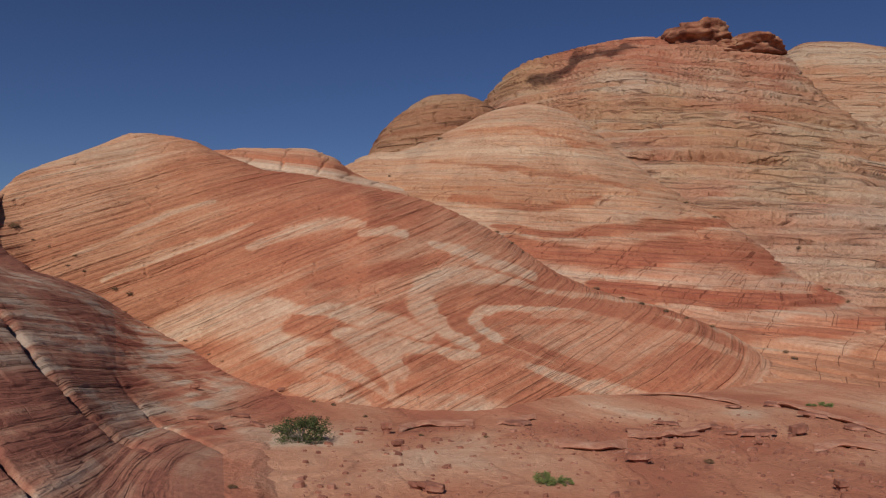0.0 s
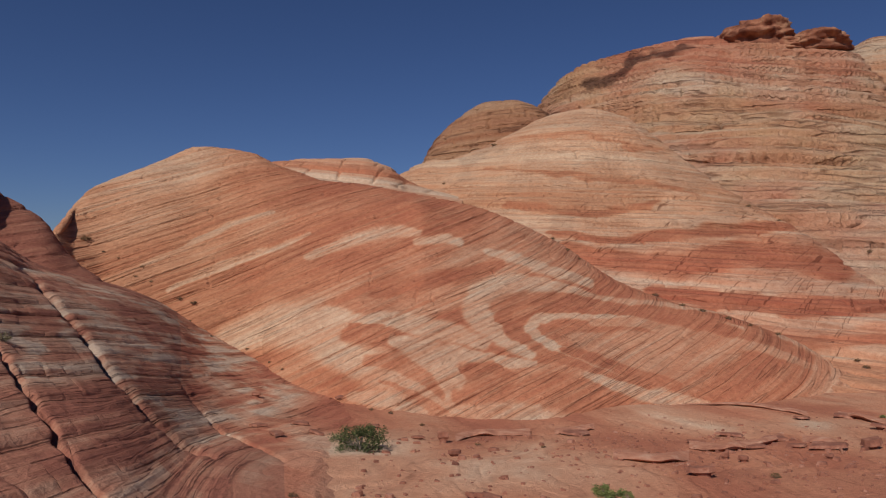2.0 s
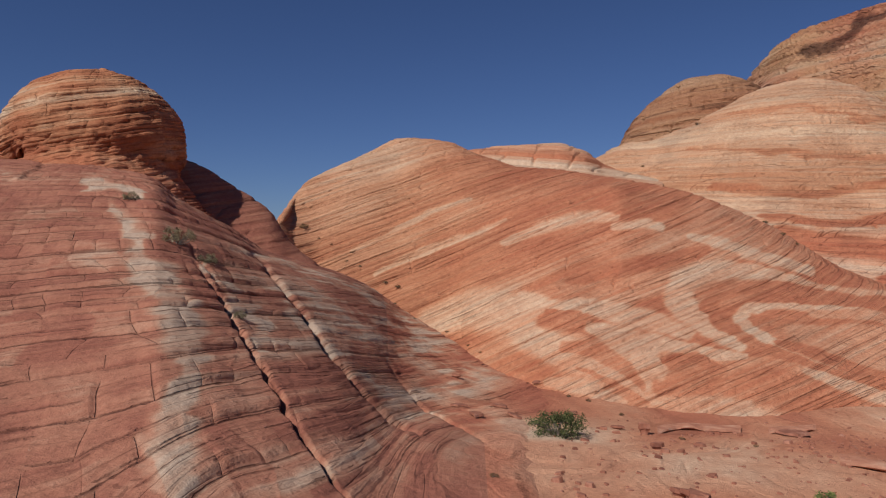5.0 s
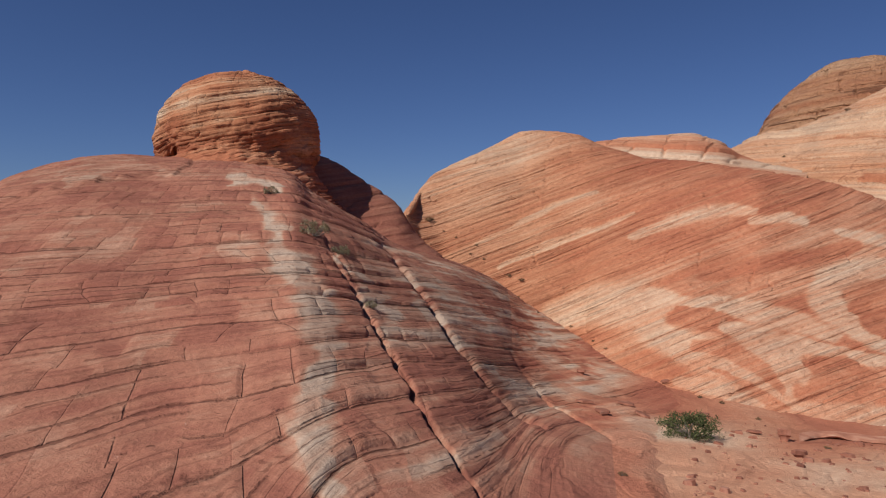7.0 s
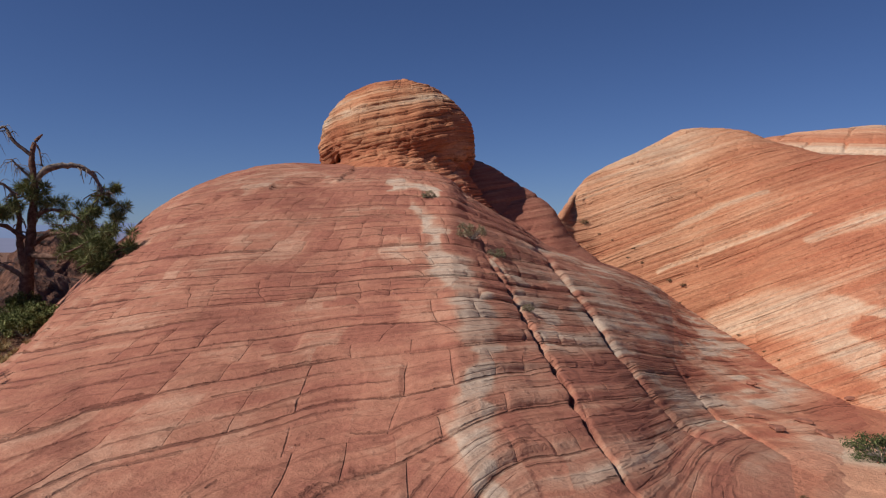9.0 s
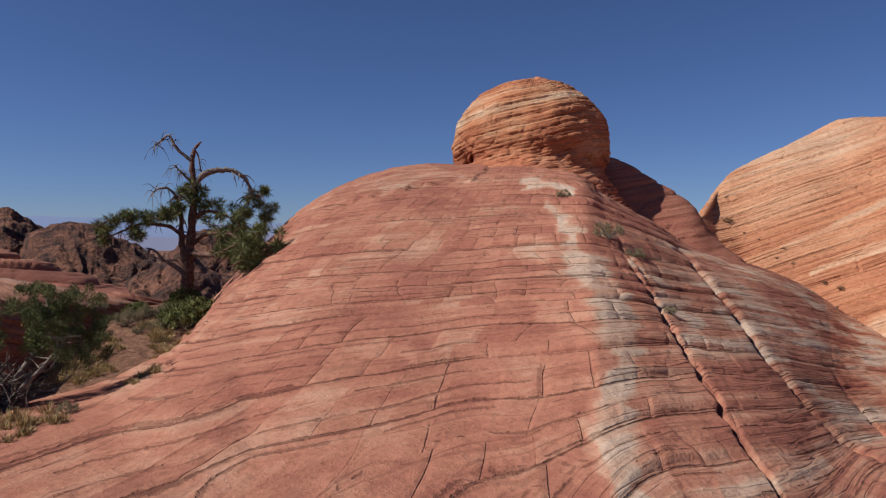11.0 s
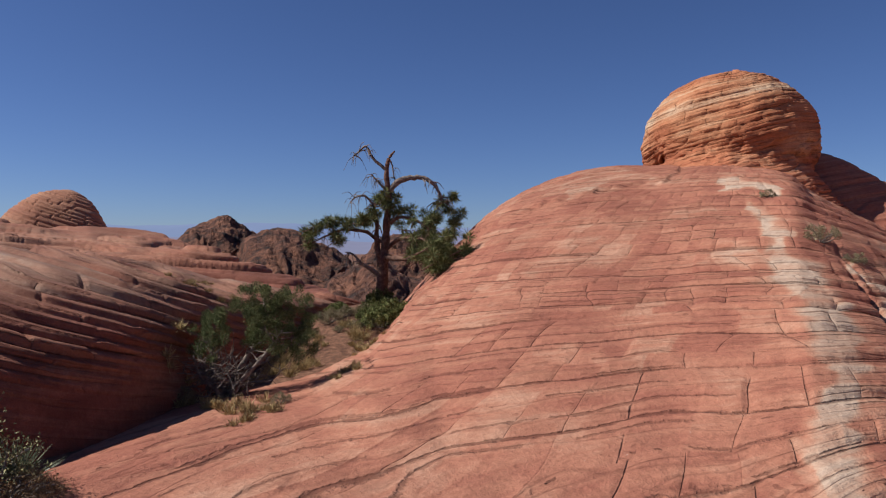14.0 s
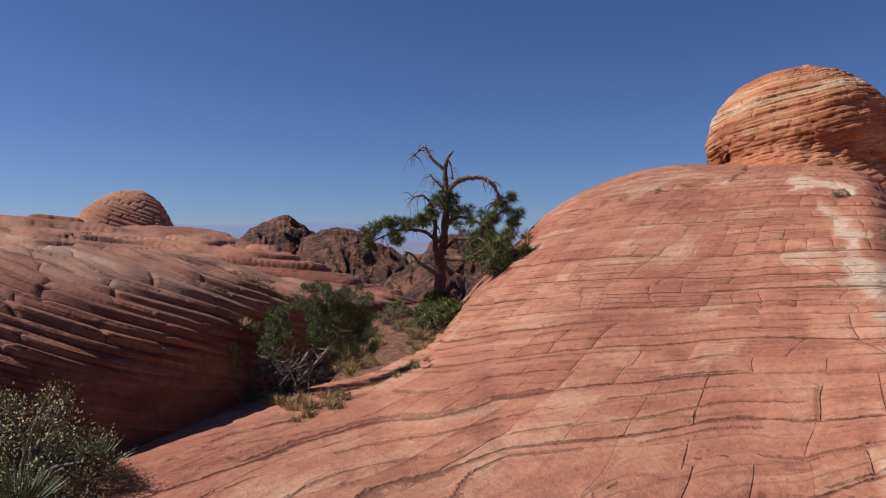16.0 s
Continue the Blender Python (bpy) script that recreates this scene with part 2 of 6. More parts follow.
def sandstone(name, lamina, scale, bump, ragged=0.22, streak=0.3, joints=1.5, soil=False, hairs=0.3, dull=(1.0, 1.0), slits=0.75):
    """Banded sandstone. pale 0 red .. 1 white, gold, bed and the darkening (varnish, painted shade) come from the rock;
    lamina: thin beds per metre.
    """
    m, nt, bsdf = nodes_of(name)
    place = nt.nodes.new("ShaderNodeTexCoord").outputs["Object"]
    bed, pale, gold, stain_shade = [attribute(nt, key) for key in ("bed", "pale", "gold", "stain_shade")]
    thin = nt.nodes.new("ShaderNodeCombineXYZ")
    nt.links.new(maths(nt, "MULTIPLY", bed, lamina), thin.inputs[0])
    sep = nt.nodes.new("ShaderNodeSeparateXYZ")
    nt.links.new(place, sep.inputs[0])
    nt.links.new(maths(nt, "MULTIPLY", sep.outputs[0], 0.35 * scale), thin.inputs[1])
    nt.links.new(maths(nt, "MULTIPLY", sep.outputs[1], 0.35 * scale), thin.inputs[2])
    laminae = textured(nt, thin.outputs[0], 1.0, 3.0, 0.65)
    broad = textured(nt, place, 0.9 * scale, 5.0, 0.62)
    fine = textured(nt, place, 14.0 * scale, 4.0, 0.7)
    grain = textured(nt, place, 70.0 * scale, 2.0, 0.6)
    shade = maths(nt, "ADD", pale, maths(nt, "MULTIPLY", maths(nt, "SUBTRACT", broad, 0.5), 2 * ragged))
    shade = maths(nt, "ADD", shade, maths(nt, "MULTIPLY", maths(nt, "SUBTRACT", laminae, 0.5), 3 * streak))
    shade = maths(nt, "ADD", shade, maths(nt, "MULTIPLY", maths(nt, "SUBTRACT", fine, 0.5), 0.25))
    colour = ramp(nt, shade, ((0.0, (0.37, 0.108, 0.058)), (0.3, (0.46, 0.165, 0.087)), (0.6, (0.54, 0.265, 0.158)), (0.85, (0.58, 0.375, 0.255)), (1.0, (0.59, 0.42, 0.305))))
    golden = ramp(nt, shade, ((0.0, (0.4, 0.17, 0.08)), (0.5, (0.52, 0.29, 0.15)), (1.0, (0.58, 0.43, 0.28))))
    colour = blend(nt, gold, colour, golden)
    spots = maths(nt, "MULTIPLY", maths(nt, "GREATER_THAN", textured(nt, place, 5.5 * scale, 6.0, 0.75, 0.6), 0.69), 0.35)
    colour = blend(nt, spots, colour, (0.68, 0.5, 0.38))
    # rock varnish, and the shade painted on the left slope and ridge
    darkening = ramp(nt, stain_shade, ((0.0, (1, 1, 1)), (1.0, (0.24, 0.22, 0.25))))
    colour = blend(nt, 1.0, colour, darkening, "MULTIPLY")
    mottle = ramp(nt, fine, ((0.3, (0.8, 0.78, 0.77)), (0.7, (1.08, 1.08, 1.08))))
    colour = blend(nt, 0.8, colour, mottle, "MULTIPLY")
    speck = ramp(nt, grain, ((0.3, (0.74, 0.72, 0.7)), (0.7, (1.14, 1.14, 1.14))))
    colour = blend(nt, 0.6, colour, speck, "MULTIPLY")
    # partings between thin beds
    sheet = nt.nodes.new("ShaderNodeCombineXYZ")
    nt.links.new(maths(nt, "MULTIPLY", bed, 0.55 * lamina), sheet.inputs[0])
    nt.links.new(maths(nt, "MULTIPLY", sep.outputs[0], 0.3 * scale), sheet.inputs[1])
    nt.links.new(maths(nt, "MULTIPLY", sep.outputs[1], 0.3 * scale), sheet.inputs[2])
    parting = maths(nt, "ABSOLUTE", maths(nt, "SUBTRACT", textured(nt, sheet.outputs[0], 1.0, 2.5, 0.6), 0.5))
    slit = ramp(nt, parting, ((0.0, (0, 0, 0)), (0.022, (1, 1, 1))))
    some = maths(nt, "MULTIPLY", maths(nt, "GREATER_THAN", textured(nt, place, 1.3 * scale, 3.0), 0.42), slits)
    colour = blend(nt, some, colour, blend(nt, 1.0, colour, ramp(nt, parting, ((0.0, (0.5, 0.42, 0.4)), (0.022, (1, 1, 1)))), "MULTIPLY"))
    # fine joints, coloured dark for both the soil and the shade in them
    net = nt.nodes.new("ShaderNodeTexVoronoi")
    net.feature = "DISTANCE_TO_EDGE"
    net.inputs["Scale"].default_value = joints
    cell = nt.nodes.new("ShaderNodeCombineXYZ")
    nt.links.new(maths(nt, "MULTIPLY", bed, 1.8), cell.inputs[0])
    wave = maths(nt, "MULTIPLY", maths(nt, "SUBTRACT", broad, 0.5), 1.2 / joints)
    nt.links.new(maths(nt, "ADD", sep.outputs[0], wave), cell.inputs[1])
    nt.links.new(maths(nt, "ADD", sep.outputs[1], wave), cell.inputs[2])
    nt.links.new(cell.outputs[0], net.inputs["Vector"])
    hair = ramp(nt, net.outputs["Distance"], ((0.0, (0, 0, 0)), (0.022, (1, 1, 1))))
    kept = maths(nt, "MULTIPLY", maths(nt, "GREATER_THAN", textured(nt, place, 0.8 * joints, 2.0), 0.52), hairs)
    colour = blend(nt, kept, colour, blend(nt, 1.0, colour, ramp(nt, net.outputs["Distance"], ((0.0, (0.4, 0.34, 0.34)), (0.022, (1, 1, 1)))), "MULTIPLY"))
    # slanting joints across the beds
    slant = nt.nodes.new("ShaderNodeCombineXYZ")
    nt.links.new(maths(nt, "MULTIPLY", attribute(nt, "cross"), 2.4), slant.inputs[0])
    nt.links.new(maths(nt, "MULTIPLY", sep.outputs[0], 0.09), slant.inputs[1])
    nt.links.new(maths(nt, "MULTIPLY", sep.outputs[2], 0.12), slant.inputs[2])
    across = maths(nt, "ABSOLUTE", maths(nt, "SUBTRACT", textured(nt, slant.outputs[0], 1.0, 2.0, 0.5), 0.5))
    hatched = maths(nt, "MULTIPLY", maths(nt, "SUBTRACT", 1.0, maths(nt, "MINIMUM", maths(nt, "DIVIDE", across, 0.008), 1.0)), attribute(nt, "hatch"))
    hatched = maths(nt, "MULTIPLY", hatched, maths(nt, "GREATER_THAN", textured(nt, place, 0.8, 3.0), 0.46))
    colour = blend(nt, maths(nt, "MINIMUM", hatched, 1.0), colour, blend(nt, 1.0, colour, (0.5, 0.42, 0.4), "MULTIPLY"))
    # small weathered pits
    pit = maths(nt, "GREATER_THAN", textured(nt, place, 6.5 * scale, 1.5, 0.5, 0.8), 0.735)
    colour = blend(nt, maths(nt, "MULTIPLY", pit, 0.5), colour, blend(nt, 1.0, colour, (0.42, 0.34, 0.32), "MULTIPLY"))
    # open seams and joints between the blocks, the shade in them tinted into the colour
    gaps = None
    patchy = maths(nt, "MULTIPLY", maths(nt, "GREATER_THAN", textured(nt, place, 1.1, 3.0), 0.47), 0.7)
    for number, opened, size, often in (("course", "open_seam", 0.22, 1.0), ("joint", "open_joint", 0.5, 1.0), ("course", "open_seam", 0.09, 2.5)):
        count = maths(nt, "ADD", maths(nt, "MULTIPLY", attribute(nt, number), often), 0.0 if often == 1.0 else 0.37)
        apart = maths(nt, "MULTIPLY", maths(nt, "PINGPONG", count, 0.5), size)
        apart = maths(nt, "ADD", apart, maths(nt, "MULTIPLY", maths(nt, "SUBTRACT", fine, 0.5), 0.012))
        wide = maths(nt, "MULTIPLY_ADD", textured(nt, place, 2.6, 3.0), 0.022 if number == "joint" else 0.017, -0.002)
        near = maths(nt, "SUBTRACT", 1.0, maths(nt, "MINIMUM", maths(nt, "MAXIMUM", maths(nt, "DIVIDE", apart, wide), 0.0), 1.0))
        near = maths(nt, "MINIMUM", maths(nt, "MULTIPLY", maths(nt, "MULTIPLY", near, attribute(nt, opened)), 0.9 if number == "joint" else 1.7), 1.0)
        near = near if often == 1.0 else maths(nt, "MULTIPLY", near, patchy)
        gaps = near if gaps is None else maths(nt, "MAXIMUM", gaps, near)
    seam_shade = ramp(nt, gaps, ((0.0, (1, 1, 1)), (1.0, (0.36, 0.28, 0.25))))
    colour = blend(nt, 0.72, colour, seam_shade, "MULTIPLY")
    tone = nt.nodes.new("ShaderNodeHueSaturation")
    tone.inputs["Saturation"].default_value, tone.inputs["Value"].default_value = dull
    nt.links.new(colour, tone.inputs["Color"])
    colour = tone.outputs[0]
    if soil:
        litter = textured(nt, place, 9.0, 6.0, 0.75)
        earth = ramp(nt, litter, ((0.3, (0.05, 0.026, 0.018)), (0.5, (0.14, 0.068, 0.042)), (0.68, (0.25, 0.135, 0.085))))
        colour = blend(nt, attribute(nt, "soil"), colour, earth)
    nt.links.new(colour, bsdf.inputs["Base Color"])
    bsdf.inputs["Roughness"].default_value = 0.92
    height = maths(nt, "ADD", maths(nt, "MULTIPLY", laminae, 1.0), maths(nt, "ADD", maths(nt, "MULTIPLY", fine, 0.6), maths(nt, "ADD", maths(nt, "MULTIPLY", grain, 0.15), maths(nt, "ADD", maths(nt, "MULTIPLY", hair, hairs), maths(nt, "MULTIPLY", slit, 0.47 * slits)))))
    bumped(nt, bsdf, maths(nt, "SUBTRACT", height, maths(nt, "ADD", maths(nt, "MULTIPLY", gaps, 0.7), maths(nt, "ADD", maths(nt, "MULTIPLY", pit, 0.35), maths(nt, "MULTIPLY", hatched, 0.12)))), bump)
    return m


rock_near = sandstone("slickrock", 14.0, 1.0, 0.034, 0.32, 0.34, 2.2, hairs=0.03, dull=(0.89, 0.79), slits=0.42)
rock_knob = sandstone("knob_sandstone", 14.0, 1.0, 0.034, 0.3, 0.34, 2.2, hairs=0.03, dull=(1.0, 0.92), slits=0.6)
rock_floor = sandstone("slickrock_floor", 12.0, 1.0, 0.05, 0.25, 0.25, 1.1, soil=True, hairs=0.05, dull=(0.94, 1.07), slits=0.3)
rock_hill = sandstone("banded_sandstone", 10.0, 0.55, 0.11, 0.22, 0.32, 1.6, hairs=0.06, dull=(0.98, 1.07), slits=0.42)
rock_far = sandstone("far_sandstone", 2.2, 0.25, 0.6, 0.26, 0.42, 0.6, hairs=0.1, dull=(0.96, 1.1), slits=0.8)


def plain(name, stops, scale, rough=0.8, bump=0.01, detail=5.0, by_piece=0.0):
    """A surface whose colour wanders between the given stops."""
    m, nt, bsdf = nodes_of(name)
    place = nt.nodes.new("ShaderNodeTexCoord").outputs["Object"]
    fac = textured(nt, place, scale, detail, 0.65)
    if by_piece:
        island = nt.nodes.new("ShaderNodeNewGeometry").outputs["Random Per Island"]
        fac = maths(nt, "ADD", maths(nt, "MULTIPLY", fac, 1 - by_piece), maths(nt, "MULTIPLY", island, by_piece))
    nt.links.new(ramp(nt, fac, stops), bsdf.inputs["Base Color"])
    bsdf.inputs["Roughness"].default_value = rough
    if bump:
        bumped(nt, bsdf, textured(nt, place, scale * 4, 4.0), bump)
    return m


bark = plain("pine_bark", ((0.3, (0.055, 0.03, 0.022)), (0.5, (0.13, 0.068, 0.048)), (0.7, (0.21, 0.125, 0.095))), 14, 0.9, 0.02)
dead_wood = plain("grey_dead_wood", ((0.3, (0.07, 0.055, 0.05)), (0.55, (0.2, 0.16, 0.135)), (0.75, (0.36, 0.31, 0.27))), 12, 0.85, 0.01)
needles = plain("pine_needles", ((0.2, (0.06, 0.075, 0.026)), (0.55, (0.15, 0.165, 0.06)), (0.85, (0.29, 0.28, 0.12))), 3, 0.8, 0, 2, 0.6)
scales = plain("juniper_leaf", ((0.2, (0.045, 0.06, 0.022)), (0.55, (0.11, 0.135, 0.05)), (0.85, (0.22, 0.24, 0.11))), 3, 0.9, 0, 2, 0.6)
green_leaf = plain("shrub_leaf", ((0.2, (0.06, 0.07, 0.02)), (0.55, (0.15, 0.165, 0.055)), (0.85, (0.3, 0.29, 0.12))), 3, 0.85, 0, 2, 0.6)
bright_leaf = plain("weed_leaf", ((0.2, (0.08, 0.11, 0.03)), (0.55, (0.17, 0.2, 0.06)), (0.85, (0.3, 0.3, 0.12))), 3, 0.5, 0, 2, 0.6)
grey_leaf = plain("sage_leaf", ((0.2, (0.12, 0.1, 0.055)), (0.55, (0.25, 0.21, 0.12)), (0.85, (0.38, 0.33, 0.21))), 3, 0.7, 0, 2, 0.6)
straw = plain("dry_grass", ((0.2, (0.2, 0.135, 0.06)), (0.55, (0.38, 0.28, 0.13)), (0.85, (0.52, 0.41, 0.22))), 3, 0.7, 0, 2, 0.6)
dry_leaf = plain("dry_twig_leaf", ((0.2, (0.1, 0.06, 0.03)), (0.55, (0.22, 0.13, 0.065)), (0.85, (0.34, 0.22, 0.12))), 3, 0.8, 0, 2, 0.6)
bush_leaf = plain("bush_leaf", ((0.2, (0.03, 0.04, 0.014)), (0.55, (0.08, 0.095, 0.034)), (0.85, (0.17, 0.18, 0.075))), 3, 0.8, 0, 2, 0.6)
scrub_leaf = plain("scrub_leaf", ((0.2, (0.1, 0.1, 0.04)), (0.55, (0.24, 0.235, 0.11)), (0.85, (0.42, 0.4, 0.22))), 3, 0.7, 0, 2, 0.6)
yucca_leaf = plain("yucca_leaf", ((0.2, (0.09, 0.105, 0.055)), (0.6, (0.2, 0.22, 0.13)), (0.9, (0.38, 0.38, 0.26))), 6, 0.45, 0, 2, 0.5)
stone = plain("loose_sandstone", ((0.3, (0.14, 0.055, 0.04)), (0.5, (0.28, 0.115, 0.075)), (0.72, (0.44, 0.23, 0.16))), 5, 0.9, 0.02)
cap_stone = plain("cap_rock", ((0.34, (0.1, 0.035, 0.022)), (0.5, (0.26, 0.105, 0.06)), (0.68, (0.42, 0.24, 0.14))), 0.35, 0.9, 0.15)
butte_rock = plain("butte_rock", ((0.34, (0.028, 0.024, 0.022)), (0.48, (0.1, 0.047, 0.033)), (0.66, (0.26, 0.12, 0.075))), 0.16, 0.95, 4.0, 10.0)
ledge_rock = plain("ledge_rock", ((0.3, (0.3, 0.12, 0.075)), (0.5, (0.45, 0.2, 0.125)), (0.7, (0.55, 0.33, 0.23))), 4, 0.92, 0.03, 7.0)

# ---- coloured beds: paleness, half width, softness, line (bearing, rise in degrees) ----
HILL_BANDS = (
    (0.73, 2.25, 0.60, [(21.0, -6.3), (17.8, -5.4), (14.8, -5.7), (11.9, -6.7), (10.1, -8.1)]),
    (0.71, 1.62, 0.60, [(14.0, -7.6), (10.1, -9.1), (6.6, -10.2), (2.3, -11.4)]),
    (0.71, 1.35, 0.60, [(8.3, -9.6), (4.8, -8.3), (1.7, -7.2)]),
    (0.75, 0.72, 0.60, [(14.0, -4.1), (11.0, -5.4), (8.4, -4.8)]),
    (0.17, 1.44, 0.60, [(11.9, -6.6), (8.4, -6.9), (4.8, -5.9), (2.4, -4.6)]),
    (0.73, 0.50, 0.60, [(15.3, -0.1), (11.1, 1.3), (8.0, 2.0), (6.4, 1.9)]),
    (0.70, 0.32, 0.60, [(25.5, -2.5), (22.9, -1.3), (19.4, -0.1), (17.0, 0.7), (14.9, 1.6)]),
    (0.66, 0.27, 0.60, [(27.4, -0.7), (24.1, 0.6), (21.0, 2.1), (17.8, 3.0)]),
    (0.79, 0.41, 0.60, [(6.7, 1.3), (4.4, 1.5), (3.1, 1.2)]),
    (0.17, 0.63, 0.60, [(14.1, 1.6), (10.2, 3.2), (7.6, 3.9), (4.9, 3.0)]),
    (0.13, 0.72, 0.60, [(10.2, -2.8), (6.6, -1.9), (3.1, -1.4), (-0.1, -0.5)]),
    (0.30, 1.44, 0.40, [(3.3, -11.3), (-0.8, -10.5), (-4.4, -11.0), (-8.2, -11.8), (-12.3, -12.2), (-16.8, -12.6)]),
    (0.54, 1.80, 0.60, [(-16.8, -7.3), (-12.3, -7.7), (-8.6, -7.6), (-6.2, -6.9)]),
    (0.60, 0.62, 0.60, [(2.6, -12.6), (-0.3, -12.6), (-2.9, -12.1)]),
    (0.19, 0.58, 0.40, [(11.8, -5.8), (8.6, -6.2), (4.8, -6.6), (0.9, -7.6), (-2.9, -8.3), (-5.8, -8.9), (-8.6, -9.7), (-11.0, -10.4)]),
    (0.70, 1.06, 0.40, [(9.5, -5.1), (6.7, -5.7), (4.1, -6.3), (1.4, -7.2)]),
    (0.71, 1.15, 0.40, [(8.3, -7.3), (5.9, -7.8), (4.7, -8.9), (3.5, -10.3)]),
    (0.71, 0.53, 0.40, [(6.2, -7.8), (3.3, -8.1), (0.2, -8.6), (-2.4, -8.8)]),
    (0.20, 0.48, 0.40, [(3.1, -9.3), (0.9, -9.0), (-0.8, -9.8), (-0.1, -10.8)]),
    (0.36, 0.72, 0.40, [(10.4, -8.7), (8.3, -8.9), (6.4, -9.9), (4.9, -11.4)]),
    (0.66, 0.34, 0.40, [(11.3, -9.8), (8.3, -10.1), (6.2, -11.0), (4.7, -12.2), (3.3, -12.6)]),
    (0.36, 0.26, 0.40, [(9.5, -10.3), (6.9, -11.3), (4.4, -12.5)]),
    (0.68, 0.62, 0.40, [(11.8, -11.1), (9.0, -11.6), (6.2, -12.6)]),
    (0.78, 1.06, 0.40, [(-3.8, -2.2), (-1.9, -2.0), (0.2, -2.3), (1.8, -3.2), (2.0, -4.6), (0.7, -6.0), (-0.8, -7.2), (-2.2, -7.9)]),
    (0.75, 0.58, 0.40, [(-16.8, -5.3), (-12.8, -4.6), (-9.1, -3.8), (-6.2, -2.9), (-3.4, -2.0)]),
    (0.78, 0.53, 0.50, [(1.0, 0.6), (-1.4, -0.0), (-4.3, -1.1), (-7.2, -2.1)]),
    (0.68, 0.48, 0.50, [(-7.0, -3.1), (-10.2, -3.7), (-13.4, -4.3), (-16.6, -5.1), (-19.6, -5.8), (-23.3, -7.0), (-25.7, -7.9)]),
    (0.22, 0.58, 0.40, [(-19.8, -6.0), (-16.8, -5.3), (-12.8, -4.6), (-10.0, -4.3), (-7.2, -3.7), (-4.8, -3.4), (-2.4, -3.5), (-0.7, -4.1), (-0.1, -4.9), (-0.7, -6.1), (-2.6, -7.4), (-4.4, -8.4), (-7.7, -9.5), (-10.5, -10.1), (-12.8, -10.4)]),
    (0.78, 0.46, 0.40, [(-17.7, -6.1), (-13.2, -5.4), (-10.0, -4.9), (-7.2, -5.1), (-4.8, -5.0), (-2.9, -5.1), (-2.2, -5.8), (-2.8, -6.7), (-4.2, -7.6), (-6.3, -8.6), (-8.6, -9.4), (-11.4, -10.1)]),
    (0.24, 0.53, 0.40, [(-16.8, -6.4), (-13.2, -5.9), (-10.0, -5.6), (-6.7, -5.7), (-4.3, -5.6), (-3.7, -6.1), (-4.3, -6.8)]),
    (0.19, 0.62, 0.50, [(-4.8, -7.9), (-7.2, -8.6), (-10.0, -9.6), (-13.2, -10.4)]),
    (0.73, 0.46, 0.40, [(-6.3, -9.9), (-8.6, -10.6), (-11.0, -11.1), (-14.6, -11.4), (-17.7, -11.4)]),
    (0.54, 0.48, 0.50, [(-7.0, -5.3), (-10.7, -5.5), (-14.6, -6.5), (-18.7, -7.2), (-22.5, -8.1)]),
    (0.19, 0.43, 0.50, [(-7.0, -4.2), (-10.7, -4.8), (-14.6, -5.5), (-18.3, -6.6), (-22.5, -7.4)]),
)
STEP_BANDS = (
    (0.10, 0.36, 0.60, [(-0.6, 3.7), (-5.1, 3.4), (-9.5, 3.5), (-12.1, 4.0)]),
    (0.10, 0.45, 0.60, [(-4.2, 1.6), (-9.5, 1.4), (-13.8, 1.5), (-18.0, 1.7), (-21.2, 1.6)]),
    (0.15, 1.08, 0.60, [(-5.1, 0.4), (-9.5, -0.4), (-13.8, -0.7), (-18.0, 0.1), (-22.0, -0.3), (-24.6, -1.1)]),
    (0.80, 0.41, 0.60, [(-7.8, -1.7), (-13.0, -2.2), (-16.4, -2.3), (-21.2, -2.4), (-25.7, -1.9)]),
    (0.08, 0.99, 0.60, [(-11.3, -2.8), (-15.9, -3.4), (-20.0, -4.1), (-25.7, -3.4), (-28.6, -3.0)]),
    (0.75, 0.41, 0.60, [(-16.0, -4.4), (-21.2, -4.9), (-26.5, -4.6), (-29.3, -4.9)]),
    (0.20, 0.41, 0.60, [(-20.0, -6.0), (-25.7, -6.0), (-29.3, -5.8), (-31.5, -5.3)]),
    (0.70, 0.41, 0.60, [(-22.0, -6.9), (-25.7, -6.7), (-29.3, -6.7), (-31.6, -6.5)]),
    (0.30, 0.18, 0.60, [(1.2, 6.3), (-5.0, 6.1), (-11.6, 5.4), (-15.9, 4.0)]),
    (0.30, 0.18, 0.60, [(-1.4, 8.9), (-6.4, 9.1), (-10.3, 7.9), (-12.1, 7.6)]),
)
DOME_JOINTS = (  # line, half width in degrees, depth
    ([(39.2, -1.4), (38.1, -3.4), (36.8, -6.3), (34.6, -10.2), (32.0, -15.1), (28.7, -19.7), (26.9, -22.5)], 0.17, 0.11),
    ([(35.3, -0.6), (32.9, -3.4), (30.2, -7.6), (27.9, -10.5), (26.0, -12.9), (23.7, -15.1), (22.5, -16.4)], 0.22, 0.15),
    ([(24.7, -9.8), (22.5, -12.8), (21.0, -14.5), (18.8, -16.5), (17.4, -17.9)], 0.13, 0.06),
    ([(40.4, 0.7), (38.8, -1.3), (37.2, -3.8)], 0.13, 0.05),
)
